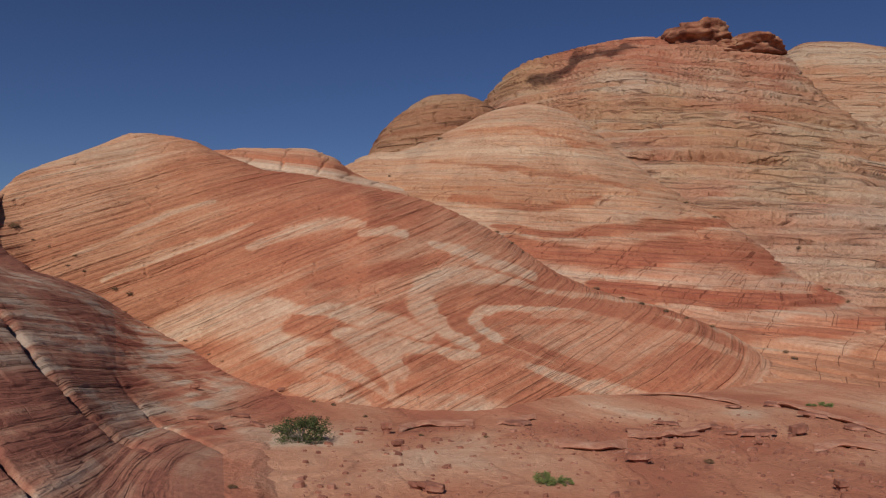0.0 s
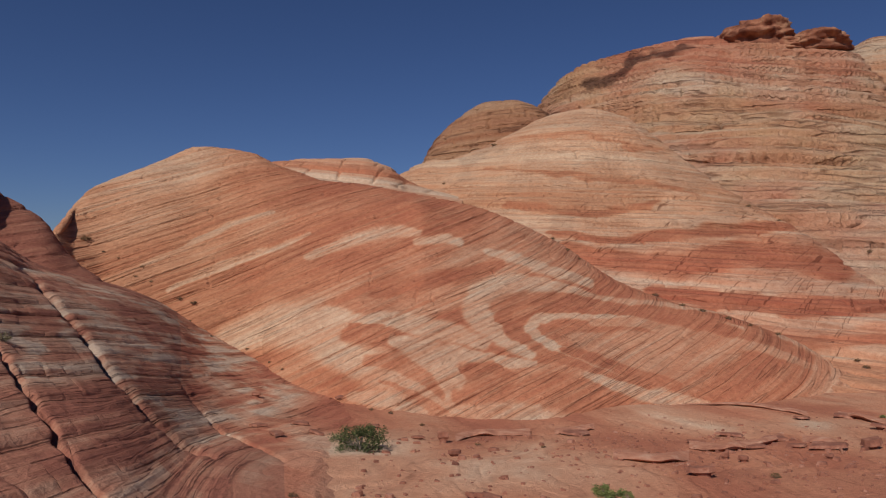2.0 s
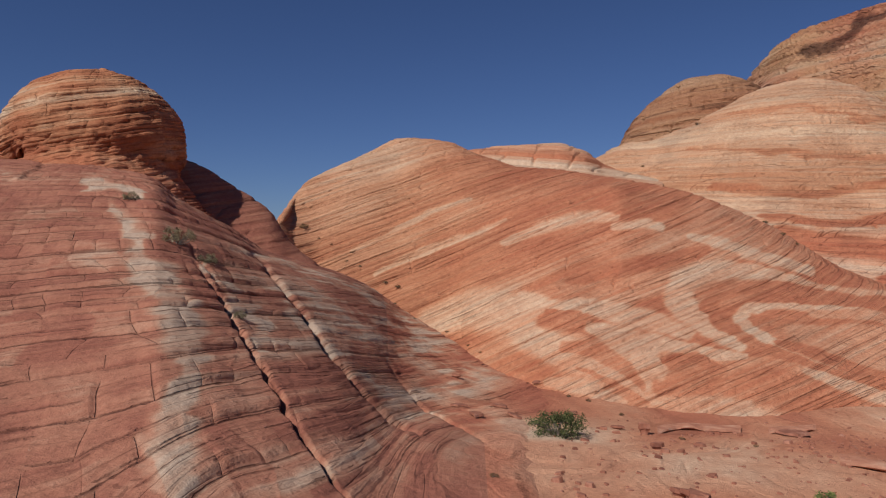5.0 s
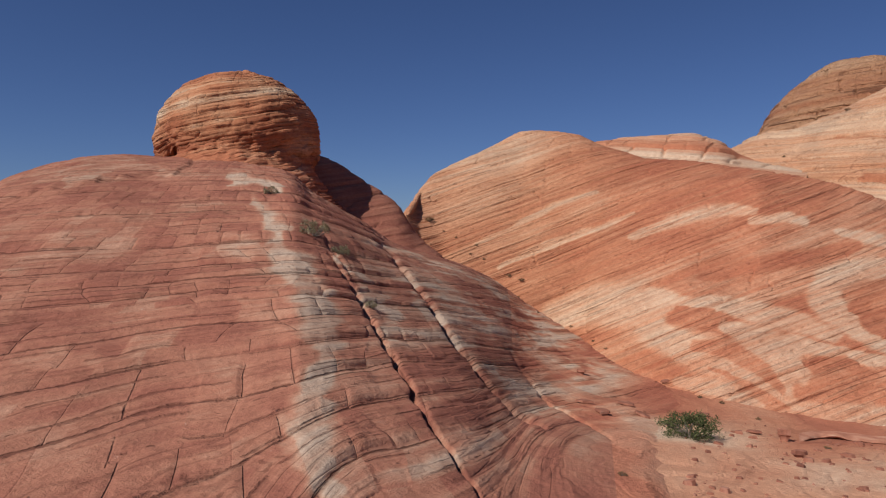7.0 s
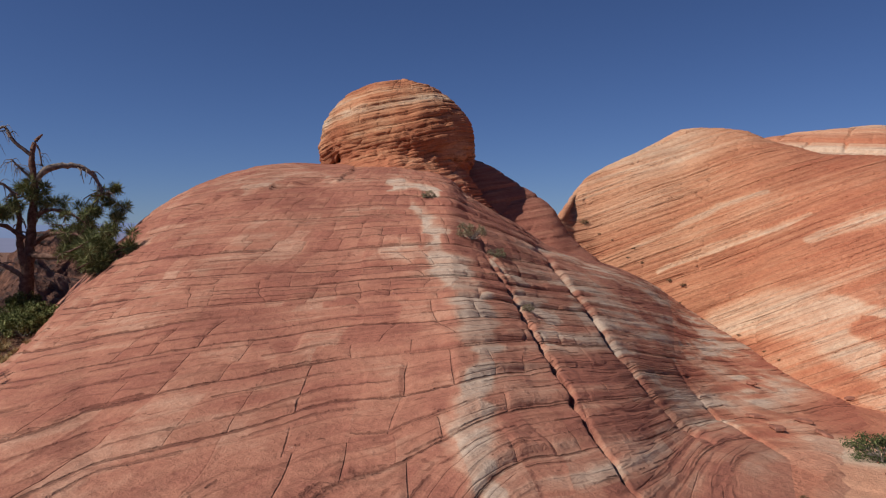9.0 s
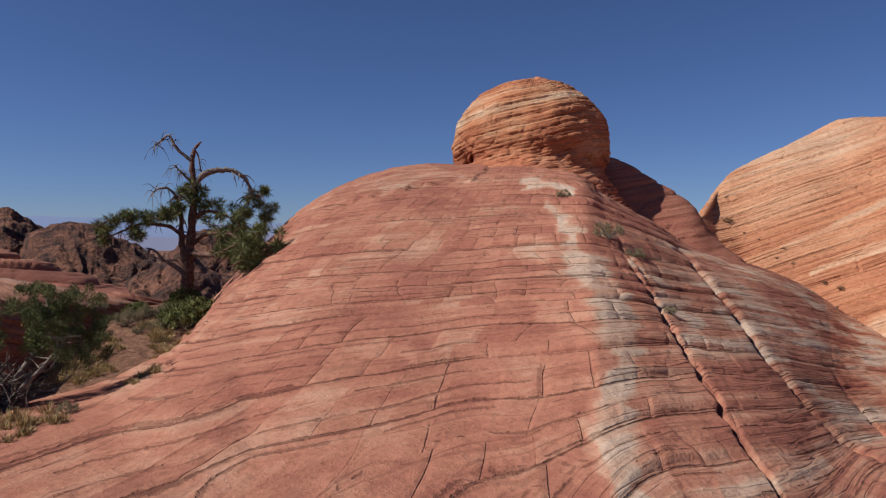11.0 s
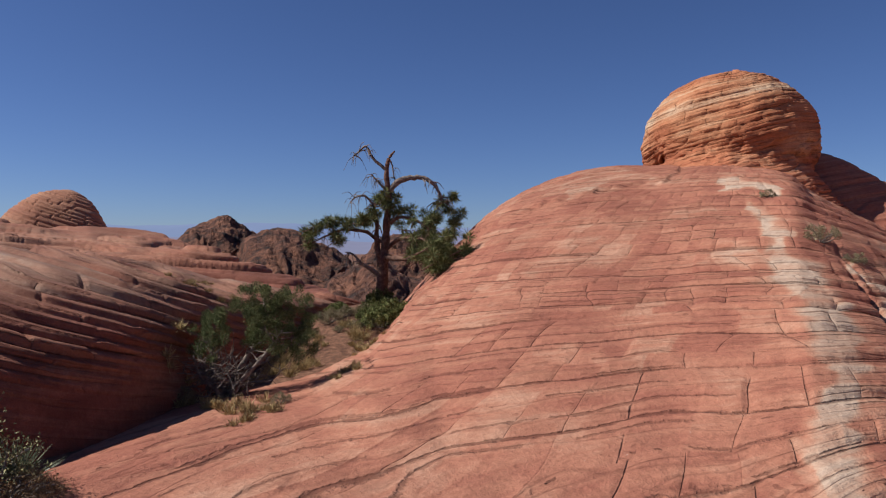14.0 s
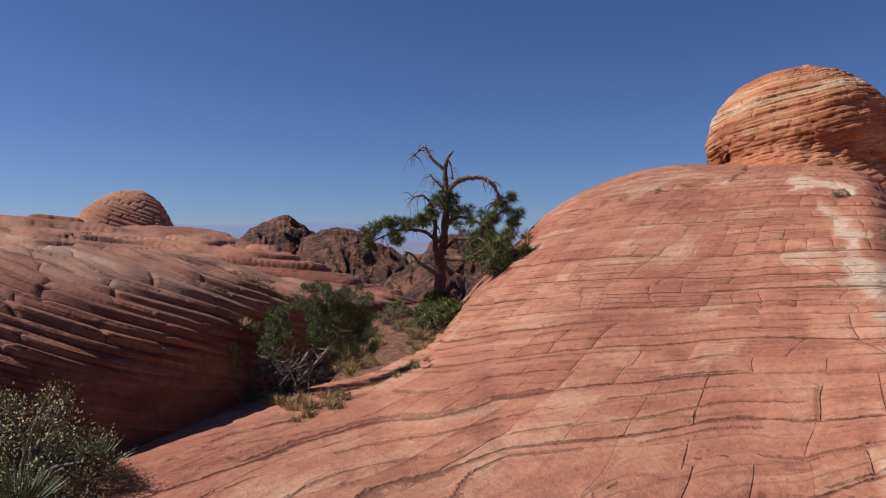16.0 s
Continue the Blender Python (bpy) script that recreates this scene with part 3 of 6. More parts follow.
DOME_BANDS = (
    (0.95, 0.50, 0.90, [(47.1, 3.9), (45.3, 4.1), (43.4, 3.4)]),
    (0.80, 0.81, 0.90, [(45.3, 2.8), (43.6, 1.6), (43.0, -0.2)]),
    (0.84, 1.75, 0.60, [(43.5, -0.6), (42.0, -3.2), (40.5, -5.9), (39.8, -8.1), (40.5, -10.7)]),
    (0.86, 1.98, 0.60, [(40.8, -10.2), (41.4, -13.2), (41.5, -16.5), (40.8, -19.4)]),
    (0.80, 0.68, 0.90, [(38.7, -1.5), (36.9, -4.2), (35.1, -6.4), (34.2, -8.2)]),
    (0.60, 0.63, 0.90, [(32.5, -4.6), (30.2, -7.3), (27.5, -10.0), (25.2, -12.1)]),
    (0.75, 0.72, 0.90, [(23.7, -6.6), (20.6, -8.5), (17.6, -10.2), (14.2, -11.7)]),
    (0.50, 0.72, 0.90, [(22.5, -12.1), (18.5, -13.2), (15.1, -15.1), (10.1, -16.3)]),
    (0.46, 0.99, 0.90, [(61.1, -2.1), (57.6, -1.0), (53.2, -0.4)]),
    (0.42, 0.81, 0.90, [(61.0, -8.9), (58.6, -8.8), (56.5, -9.3)]),
    (0.60, 0.63, 0.90, [(48.8, -1.5), (45.5, -0.6), (43.8, -1.0)]),
    (0.14, 1.17, 0.90, [(51.3, -1.8), (47.3, -2.7), (44.4, -4.5)]),
    (0.14, 1.35, 0.90, [(53.3, -5.9), (49.4, -7.8), (46.2, -7.5)]),
    (0.14, 1.80, 0.90, [(55.5, -14.5), (50.5, -14.2), (46.4, -12.9)]),
    (0.14, 1.08, 0.90, [(51.1, 0.7), (48.7, 1.1), (46.2, 1.5)]),
    (0.50, 0.63, 0.90, [(57.6, 3.8), (54.7, 4.7), (51.3, 4.8)]),
)
DOME_GREYS = (
    (0.16, 1.53, 0.90, [(43.6, -0.6), (42.1, -3.2), (40.6, -5.9), (40.0, -8.1), (40.9, -11.5), (41.3, -14.9), (40.6, -19.4)]),
    (0.22, 1.35, 0.90, [(37.8, -1.1), (33.4, -5.5), (29.7, -9.5), (25.2, -13.4)]),
    (0.14, 1.17, 0.90, [(27.8, -8.2), (23.8, -11.7), (19.8, -14.9)]),
    (0.06, 0.90, 0.90, [(22.5, -12.1), (18.5, -13.2), (15.1, -15.1)]),
)


def bands(a, e, base, stripes, wobble=0.5, seed=3, bed=None, lean=22.0, serrate=0.0):
    """Paleness of the rock: a base with coloured beds laid over it, ragged at their edges, drawn out along the thin beds."""
    out = base
    wa, we = a + wobble * 0.6 * noise3(a * 0.8, e * 1.6, 1, seed), e + wobble * 0.35 * noise3(a * 0.9, e * 1.8, 5, seed + 1)
    if serrate:
        pull = serrate * (noise3(bed * 4.0, a * 0.06, 0, seed + 2) + 0.7 * noise3(bed * 9.0, a * 0.1, 0, seed + 3))
        wa, we = wa - pull * math.cos(radians(lean)), we + pull * math.sin(radians(lean))
    for value, half, soft, pts in stripes:
        d, _, share = line_dist(wa, we, pts)
        h = half * (0.35 + 0.65 * np.sin(np.pi * np.clip(0.1 + 0.8 * share, 0, 1)))
        out = out + (value - out) * (1 - step(h * (1 - soft * 0.8), h * (1 + soft * 0.5), d))
    return out


def ledges(P, bed, along, thick, wide, amp, seed, joint=0.5, wrap=False, mask=1.0, seam=0.018, crack=0.012, pillow=0.15, uneven=0.18):
    """Pushes the rock out course by course, rounded, with seams between the beds and joints between the blocks."""
    f, edge, i, j, c = courses(bed, along, thick, wide, seed)
    own = 0.3 + 0.7 * lattice(i, i * 0, i * 0, seed + 2)
    jut = (1 - f) * own * step(0, 0.1, f)
    swell = 1 - (2 * f - 1) ** 4
    near = np.minimum(f, 1 - f) * thick
    open_seam = np.exp(-(near / seam) ** 2) * step(-0.35, 0.35, noise3(c * 0.45, i * 7.7, 0, seed + 3)) * own
    has = lattice(i, j + (c - j > 0.5), i * 0 + 3, seed + 4) < joint
    open_joint = np.exp(-(edge / crack) ** 2) * has * step(-0.4, 0.2, noise3(c * 2.1, i * 1.7 + f * 1.2, 4, seed + 8))
    soft_joint = np.exp(-edge / (5 * crack)) * has
    block = lattice(i, j, i * 0, seed + 13) - 0.5
    out = amp * mask * (0.6 * jut + 0.3 * swell + uneven * block - 1.4 * open_seam - 1.3 * open_joint - pillow * soft_joint)
    return P + normals(P, wrap) * out[..., None]


# ---- ground ----
def ground_z(x, y):
    d = np.hypot(x, y)
    a = np.degrees(np.arctan2(-x, y))
    dip = curve(a, [-180, -120, -60, -31, -10, 12, 35, 60, 84, 110, 180], [0, 0.01, 0.085, 0.092, 0.112, 0.108, 0.08, 0.05, 0.052, 0.045, 0])
    z = -dip * np.minimum(d, 13.5 + 0.0 * d) - 0.02 * np.clip(d - 13.5, 0, 8) * (dip > 0.05)
    z = z + 0.85 * step(10.5, 16, d) * np.exp(-((a - 74) / 9) ** 2)
    z = z - 42 * np.maximum(step(30, 420, d), step(17.5, 75, d) * np.exp(-((a - 85) / 26) ** 4))
    z = z + 0.05 * fbm(x * 0.35, y * 0.35, 0, 21, 3) * step(1, 5, d) * np.clip(d / 8, 0, 6)
    return z


def floor_pale(x, y, bed):
    return 0.46 + 0.3 * noise3(bed * 7, x * 0.15, y * 0.15, 44) + 0.4 * fbm(x * 0.3, y * 0.3, 0, 4, 3)


def build_ground():
    a = np.r_[np.linspace(-40, 106, 720, endpoint=False), np.linspace(106, 320, 90, endpoint=False)]
    near = np.tan(np.radians(np.r_[np.linspace(70, 23, 24, endpoint=False), np.linspace(23, 5.5, 290)]))
    d = np.r_[0.001, EYE / near, np.geomspace(EYE / near[-1] * 1.03, 4500, 110)]
    ar = np.radians(a)
    x, y = -np.sin(ar) * d[:, None], np.cos(ar) * d[:, None]
    z = ground_z(x, y)
    P = np.stack([x, y, z], -1)
    A = np.degrees(np.arctan2(-x, y))
    soil = step(86, 92, A) * (1 - step(112, 118, A)) * step(4.6, 6.2, d[:, None] + 0.8 * noise3(x * 0.9, y * 0.9, 0, 5)) * 1.0
    soil = np.maximum(soil, step(66, 72, A) * (1 - step(100, 110, A)) * step(8.4, 9.2, d[:, None] + 0.5 * noise3(x * 1.2, y * 1.2, 0, 6)))
    bed = z * 1.0 + 0.16 * (0.8 * x + 0.6 * y) + 0.1 * noise3(x * 0.3, y * 0.3, 0, 8)
    shelf = bed / 0.13 + 0.9 * fbm(x * 0.6, y * 0.6, 2, 31, 4)
    f = shelf - np.floor(shelf)
    rockside = (1 - soil) * (1 - 0.75 * step(55, 75, A)) * step(3, 6, d[:, None]) * (1 - step(40, 60, d[:, None]))
    P[..., 2] += rockside * (0.04 * f * step(1.0, 0.8, f) - 0.013) * (0.45 + 0.55 * step(-0.2, 0.5, noise3(x * 0.4, y * 0.4, 9, 3)))
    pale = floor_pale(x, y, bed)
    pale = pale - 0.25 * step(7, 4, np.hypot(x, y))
    ob = grid_mesh("ground", P, {"bed": bed, "pale": pale, "gold": 0.25 + 0 * pale, "stain_shade": 0.12 * step(0.1, 0.6, fbm(x * 0.5, y * 0.5, 0, 14, 3)), "soil": soil}, rock_floor, wrap=True)
    return tagged(ob, "salmon sandstone floor with thin broken ledges and sandy pockets", "ground", kind="structure")


# ---- hills ----
def near_dome():
    az = [-2, 3, 6.7, 10.2, 15, 19.9, 23.4, 26.5, 29.5, 31, 32.3, 34.3, 36.3, 38.3, 40.6, 42, 44, 47, 51.5, 53.2, 55.5, 57.8, 60.3, 63.1, 65.3, 67, 68.8, 70.2, 72, 74.3, 81, 88, 97, 106]
    el = [-17.2, -15.4, -13.9, -12.1, -9.8, -7.2, -5.2, -3.2, -2.0, -1.6, -1.15, -0.5, 0.9, 2.0, 3.4, 4.7, 5.4, 5.8, 5.6, 5.6, 5.4, 4.9, 4.05, 2.5, 0.6, -0.95, -3.15, -4.9, -7.1, -9.2, -12, -13, -15.2, -18]
    far = [12, 14, 15, 16, 18, 19.5, 20, 19.7, 19.2, 18.9, 18.6, 18.2, 17.9, 17.4, 17.1, 17.2, 18.2, 18.8, 18.6, 18.4, 18, 17.6, 17.2, 16.6, 16.2, 15.8, 15.2, 14.2, 12.8, 11.2, 9.3, 8.4, 6.9, 6]
    low = [-4, -3.2, -2, -1.9, -1.7, -1.5, -1.2, -0.6, -0.2, 0, 0, 0, 0, 0, 0, 0] + [-1.2] * 18
    power = curve(np.array(az, float), [-2, 14, 19, 22, 25, 28, 31, 36, 44, 50, 56, 62, 70, 80, 106], [1.6, 1.45, 1.45, 1.55, 1.85, 2.35, 2.65, 2.8, 2.75, 2.4, 2.15, 2.05, 2.15, 1.6, 1.4])
    foot = [-24 + 1.6 * float(step(24, 90, q)) for q in az]
    P, s = hill_sheet(az, foot, 4.1, el, far, 980, 640, power, 0.4, fall=low, even=4.0)
    P[..., 2] += (ground_z(P[..., 0], P[..., 1]) - 0.08 - P[..., 2]) * step(0.045, 0.0, s)
    a, e = bearing(P)
    x, y, z = P[..., 0], P[..., 1], P[..., 2]
    P = P + normals(P) * (0.05 * fbm(x * 0.3, y * 0.3, z * 0.4, 61, 2) * step(0.0, 0.2, s))[..., None]
    x, y, z = P[..., 0], P[..., 1], P[..., 2]
    in_y = np.clip(y, -1, 11)
    bed = z * 0.94 - 0.14 * x - 0.05 * (in_y - 3.5) + 0.011 * (in_y - 3.5) ** 2 + 0.11 * (y - in_y)      # a gentle arch
    side_bed = z * 0.96 + 0.12 * (y - 7) - 0.16 * x - 0.05
    bed = bed + (side_bed - bed) * step(49, 36, a) + 0.1 * noise3(x * 0.25, y * 0.25, 0, 17)
    # the right end runs out into the floor
    floor_z = ground_z(x, y)
    over = P[..., 2] - floor_z - 0.05
    lap = step(9, 15, a) * step(0.02, 0.12, s) * (s < 1)
    P[..., 2] += lap * (0.5 * (over + np.sqrt(over ** 2 + 0.006)) - over) * step(1.2, 0.2, over)
    sink = step(14, 4, a + 4 * fbm(x * 0.45, y * 0.45, 0, 77, 3))
    P[..., 2] += (floor_z - 0.09 - P[..., 2]) * sink
    reach = np.arctan2(x + 12.6, 12.4 - y)               # round the summit
    along = (reach - 0.79) * np.clip(11.5 - 1.6 * (z - 1.5), 3.0, 15.0)
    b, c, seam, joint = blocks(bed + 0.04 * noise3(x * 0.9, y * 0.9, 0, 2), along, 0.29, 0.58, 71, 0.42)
    right = step(68, 40, a) * step(28, 38, a)
    thin = step(36, 28, a)
    P = pillows(P, b, c, seam, joint, 0.29, 0.58, (0.02 + 0.012 * right - 0.01 * thin) * (1 - sink), (0.012 + 0.006 * right - 0.008 * thin) * (1 - sink), 71, 0.045, 0.8)
    P = ledges(P, bed + 0.03 * noise3(x * 2, y * 2, 0, 2), along, 0.1, 0.45, 0.008, 75, 0.0, seam=0.03, mask=thin * (1 - sink))
    P = P + normals(P) * ((0.008 * fbm(x * 1.4, y * 1.4, z * 2.0, 63, 3) + 0.008 * fbm(x * 5, y * 5, z * 7, 64, 3)) * (1 - sink))[..., None]
    # the uppermost bed ends in a low step beside the knob
    d, side, share = line_dist(a, e + 0.12 * noise3(a * 1.5, 0, 0, 9), [(64, 1.0), (60.5, 2.6), (57, 3.5), (53.5, 4.0), (50.6, 4.2), (49.4, 5.0), (48.8, 6.2)])
    top_bed = (side < 0) * step(0.0, 0.22, d) * step(48, 50, a)
    P = P + normals(P) * (0.05 * top_bed * (s < 1.3))[..., None]
    # long open joints that run down the flank
    for line, wide, deep in DOME_JOINTS:
        d, side, share = line_dist(a + 0.25 * noise3(e * 1.3, a * 0.3, 0, 5), e, line)
        taper = np.sin(np.pi * np.clip(0.06 + 0.9 * share, 0, 1))
        cut = np.exp(-(d / np.maximum(wide * (0.5 + 0.5 * taper), 0.13)) ** 2) * deep * taper * (1 - sink)
        lip = step(2.2, 0.3, d) * step(0.0, 0.3, d) * (side > 0) * 0.15 * deep * taper
        P = P + normals(P) * (lip - cut)[..., None] * (s < 1.05)[..., None]
    pale = 0.22 + 0.16 * fbm(a * 0.25, e * 0.4, 0, 91, 3) + 0.22 * noise3(bed * 2.6, x * 0.1, y * 0.1, 14)
    pale = bands(a + 0.7 * (lattice(np.floor(b), np.floor(c), 0 * b.astype(int), 98) - 0.5), e, pale, DOME_BANDS, 1.3, 33)
    pale = pale + 0.34 * (lattice(np.floor(b), np.floor(c), 0 * b.astype(int), 99) - 0.5)
    side = step(42, 32, a) * step(9, 20, a)
    pale = pale + side * (0.1 + 0.4 * noise3(bed * 4.5, along * 0.3, 0, 114) + 0.45 * noise3(bed * 13, along * 0.4, 0, 115))
    pale = pale + (floor_pale(x, y, bed) - pale) * step(20, 11, a)
    stain_shade = bands(a, e, 0 * a, DOME_GREYS, 1.0, 35) * step(12, 19, a) + 0.15 * step(-0.2, 0.8, fbm(a * 0.3, e * 0.5, 0, 7, 4))
    stain_shade = 0.8 * stain_shade + side * (0.0 + 0.16 * step(0.1, 0.6, noise3(bed * 6.5, along * 0.5, 6, 118) + 0.5 * fbm(a * 0.5, e * 0.5, 3, 17, 3)))
    look_of = {"bed": bed, "pale": pale, "gold": 0.05 + 0 * pale, "stain_shade": stain_shade, "course": b, "joint": c, "open_seam": seam, "open_joint": joint * (0.65 - 0.4 * thin)}
    base = new("sandstone_dome")
    base.location = (-8.5, 8.5, 0.0)
    bpy.context.view_layer.update()
    tagged(base, "smooth red slickrock dome cut by ledges and joints into rough blocks", "rock dome")
    # the long joints part it into ribs
    cuts = [np.interp(e, [q[1] for q in line[::-1]], [q[0] for q in line[::-1]]) for line, _, _ in DOME_JOINTS[:3]]
    left, middle, right_of = a > cuts[0], a > cuts[1], a > cuts[2]
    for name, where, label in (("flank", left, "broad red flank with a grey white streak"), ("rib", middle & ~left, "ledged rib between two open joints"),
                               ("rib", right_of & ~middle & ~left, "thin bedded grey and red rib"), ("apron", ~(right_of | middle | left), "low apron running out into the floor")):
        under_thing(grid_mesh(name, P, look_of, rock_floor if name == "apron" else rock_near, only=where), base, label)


def knob_shoulder():
    az = [26, 29, 30.6, 32.1, 33.7, 36.3, 39.2, 41.2, 44, 48, 52]
    el = [-4, -2.4, -1.3, 0.1, 2.5, 4.3, 6.0, 6.4, 6.2, 5.4, 4]
    P, s = hill_sheet(az, -5, 17.2, el, [18.6, 18.9, 19.2, 19.5, 19.9, 20.1, 20.1, 20.2, 20.5, 21, 21], 200, 130, 2.2, fall=-1)
    x, y, z = P[..., 0], P[..., 1], P[..., 2]
    bed = z * 0.94 - 0.12 * x - 0.13 * y + 0.1 * noise3(x * 0.3, y * 0.3, 0, 17)
    P = ledges(P, bed, x, 0.33, 0.8, 0.035, 171, 0.5, seam=0.03, crack=0.02)
    pale = 0.2 + 0.25 * noise3(bed * 2, 0, 0, 5)
    ob = grid_mesh("rock_shoulder", P, {"bed": bed, "pale": pale, "gold": 0 * pale, "stain_shade": 0.1 + 0 * pale}, rock_near)
    return tagged(ob, "shaded red rock shoulder behind the knob", "rock shoulder")


def knob():
    cols, rows = 460, 360
    t = np.linspace(0, 2 * np.pi, cols, endpoint=False)
    cx, cy, cz, R, H = -13.62, 13.3, 3.9, 1.98, 1.78
    v = np.r_[np.linspace(-1.15, -0.22, 150, endpoint=False), np.sin(np.linspace(np.arcsin(-0.22), np.pi / 2, rows - 150))][:, None]
    under = curve(v, [-1.15, -0.9, -0.66, -0.48, -0.36, -0.27, -0.15, 0.0], [1.4, 1.2, 1.02, 0.92, 0.89, 0.91, 0.97, 1.0])
    rad = np.where(v > 0, np.sqrt(np.clip(1 - np.clip(v, 0, 1) ** 2, 0, 1)), under)
    n1 = fbm(np.cos(t) * 1.2 + 0 * v, np.sin(t) * 1.2 + 0 * v, v * 1.5, 12, 3)
    r = R * rad * (1 + 0.05 * n1)
    front = 0.5 + 0.5 * np.cos(t + 1.35)                # the side turned to the dome's flank
    r = r + 0.9 * step(-0.1, -0.6, v) * front ** 1.2
    P = np.stack([cx + r * np.cos(t) + 0.05 * v, cy + r * np.sin(t), cz + H * v * (1 + 0.02 * n1)], -1)
    x, y, z = P[..., 0], P[..., 1], P[..., 2]
    bed = z * 0.97 - 0.17 * (x - cx) - 0.17 * (y - cy) + 0.1 * noise3(x * 0.5, y * 0.5, 0, 3)
    along = t * R + 0 * v
    b, c, seam, joint = blocks(bed + 0.05 * noise3(x * 1.5, y * 1.5, z * 1.5, 6), along, 0.2, 0.42, 81, 0.5)
    P = pillows(P, b, c, seam, joint, 0.2, 0.42, 0.02, 0.016, 81, 0.035, 0.8, True)
    P = P + normals(P, True) * (0.03 * fbm(x * 2.5, y * 2.5, z * 3.5, 58, 3))[..., None]
    P = ledges(P, bed, along, 0.08, 0.5, 0.012, 82, 0.0, wrap=True, seam=0.02)
    low = step(0.3, -0.35, v) * np.abs(fbm(x * 2.2, y * 2.2, z * 3.0, 55, 3))
    hole = np.exp(-(((x + 14.4) / 0.5) ** 2 + ((y - 11.5) / 0.6) ** 2 + ((z - 3.5) / 0.13) ** 2))
    P = P + normals(P, True) * (0.13 * low * step(-0.5, -0.2, v) - 0.5 * hole)[..., None]
    pale = 0.24 + 0.2 * noise3(bed * 2.4, 0, 0, 18) + 0.25 * fbm(x * 1.3, y * 1.3, z * 1.6, 47, 3)
    pale = pale + 0.55 * np.exp(-((bed - 4.75) / 0.13) ** 2) + 0.3 * np.exp(-((bed - 5.1) / 0.06) ** 2) + 0.25 * np.exp(-((bed - 4.2) / 0.08) ** 2)
    cap = np.broadcast_to(v > -0.42, r.shape)
    look_of = {"bed": bed, "pale": pale, "gold": 0.5 * step(-0.6, 0.0, v) + 0 * pale, "stain_shade": 0.06 + 0.1 * step(0.1, 0.6, fbm(x * 1.2, y * 1.2, z * 1.2, 4, 3)), "course": b, "joint": c, "open_seam": 0.85 * seam, "open_joint": joint}
    base = new("balanced_knob")
    base.location = (cx, cy, 2.4)
    bpy.context.view_layer.update()
    tagged(base, "rounded banded sandstone knob standing on the dome", "rock knob")
    for name, where, label in (("cap", cap, "rounded cap with a cream bed"), ("neck", ~cap, "narrow red neck under the cap")):
        ob = grid_mesh(name, P, look_of, rock_knob, wrap=True, flip=True, only=where)
        under_thing(ob, base, label)


def swirl_hill():
    az = [-34, -27.1, -18, -9.5, -4.1, 1.3, 5.8, 8.4, 14.1, 17.8, 19.2, 21, 23.3, 25.9, 28.4, 30.5, 31.8, 33, 36, 40]
    el = [-10.5, -8.6, -5, -2.2, 1.3, 3.8, 4.8, 5.1, 5.4, 7.1, 7.8, 8.1, 8.2, 7.2, 6, 4.9, 3.6, 1.9, -1.5, -5]
    far = [20, 21, 22, 23, 24, 25, 25, 26, 27, 28, 28, 28, 28, 27, 26, 25, 24, 22, 21, 20]
    foot = [-11, -10.5, -11.5, -13.5, -14.5, -15, -15, -14.5, -12.5, -11, -10, -9.5, -8.5, -7.5, -6.5, -5.5, -5, -5, -7, -8]
    near = [18, 18, 16, 14.5, 13.4, 13, 13.2, 13.3, 15, 16.5, 17.5, 18, 18.5, 19, 19.5, 20, 20, 19, 19, 18]
    P, s = hill_sheet(az, foot, near, el, far, 800, 420, 1.9, 0.4, fall=-2.5, even=9.0)
    a, e = bearing(P)
    x, y, z = P[..., 0], P[..., 1], P[..., 2]
    P = P + normals(P) * (0.3 * fbm(x * 0.16, y * 0.16, z * 0.3, 41, 3) * step(0, 0.2, s) * step(1.1, 0.9, s))[..., None]
    x, y, z = P[..., 0], P[..., 1], P[..., 2]
    bed = z * 0.9 - 0.4 * x + 0.05 * np.sqrt(x * x + 9) + 0.3 * noise3(x * 0.1, y * 0.1, 0, 9)
    along = x * 0.9 + z * 0.3
    calm = 0.4 + 0.6 * step(6, -3, x)
    P = ledges(P, bed, along, 0.36, 1.3, 0.035, 101, 0.2, seam=0.03, crack=0.025, mask=calm)
    P = ledges(P, bed, along, 0.12, 0.8, 0.024, 103, 0.15, seam=0.02, crack=0.02, mask=calm)
    base = 0.33 + 0.14 * fbm(a * 0.15, e * 0.3, 0, 6, 3) + 0.25 * step(14, 26, a) * step(-4, 3, e) + 0.22 * step(-9, -13, e)
    base = base + 0.2 * noise3(bed * 2.2, a * 0.05, 0, 66)
    pale = bands(a, e, base, HILL_BANDS, 0.22, 23, bed, 22.0, 0.14)
    ob = grid_mesh("sandstone_hill", P, {"bed": bed, "pale": pale, "gold": 0.12 + 0.3 * step(10, 24, a), "stain_shade": 0.06 + 0.1 * step(0.1, 0.6, fbm(a * 0.4, e * 0.6, 0, 77, 4)), "cross": 0.9 * z - 0.6 * x, "hatch": 0.15 + 0 * pale}, rock_hill)
    return tagged(ob, "broad red sandstone hill with folded white and orange beds", "rock hill")


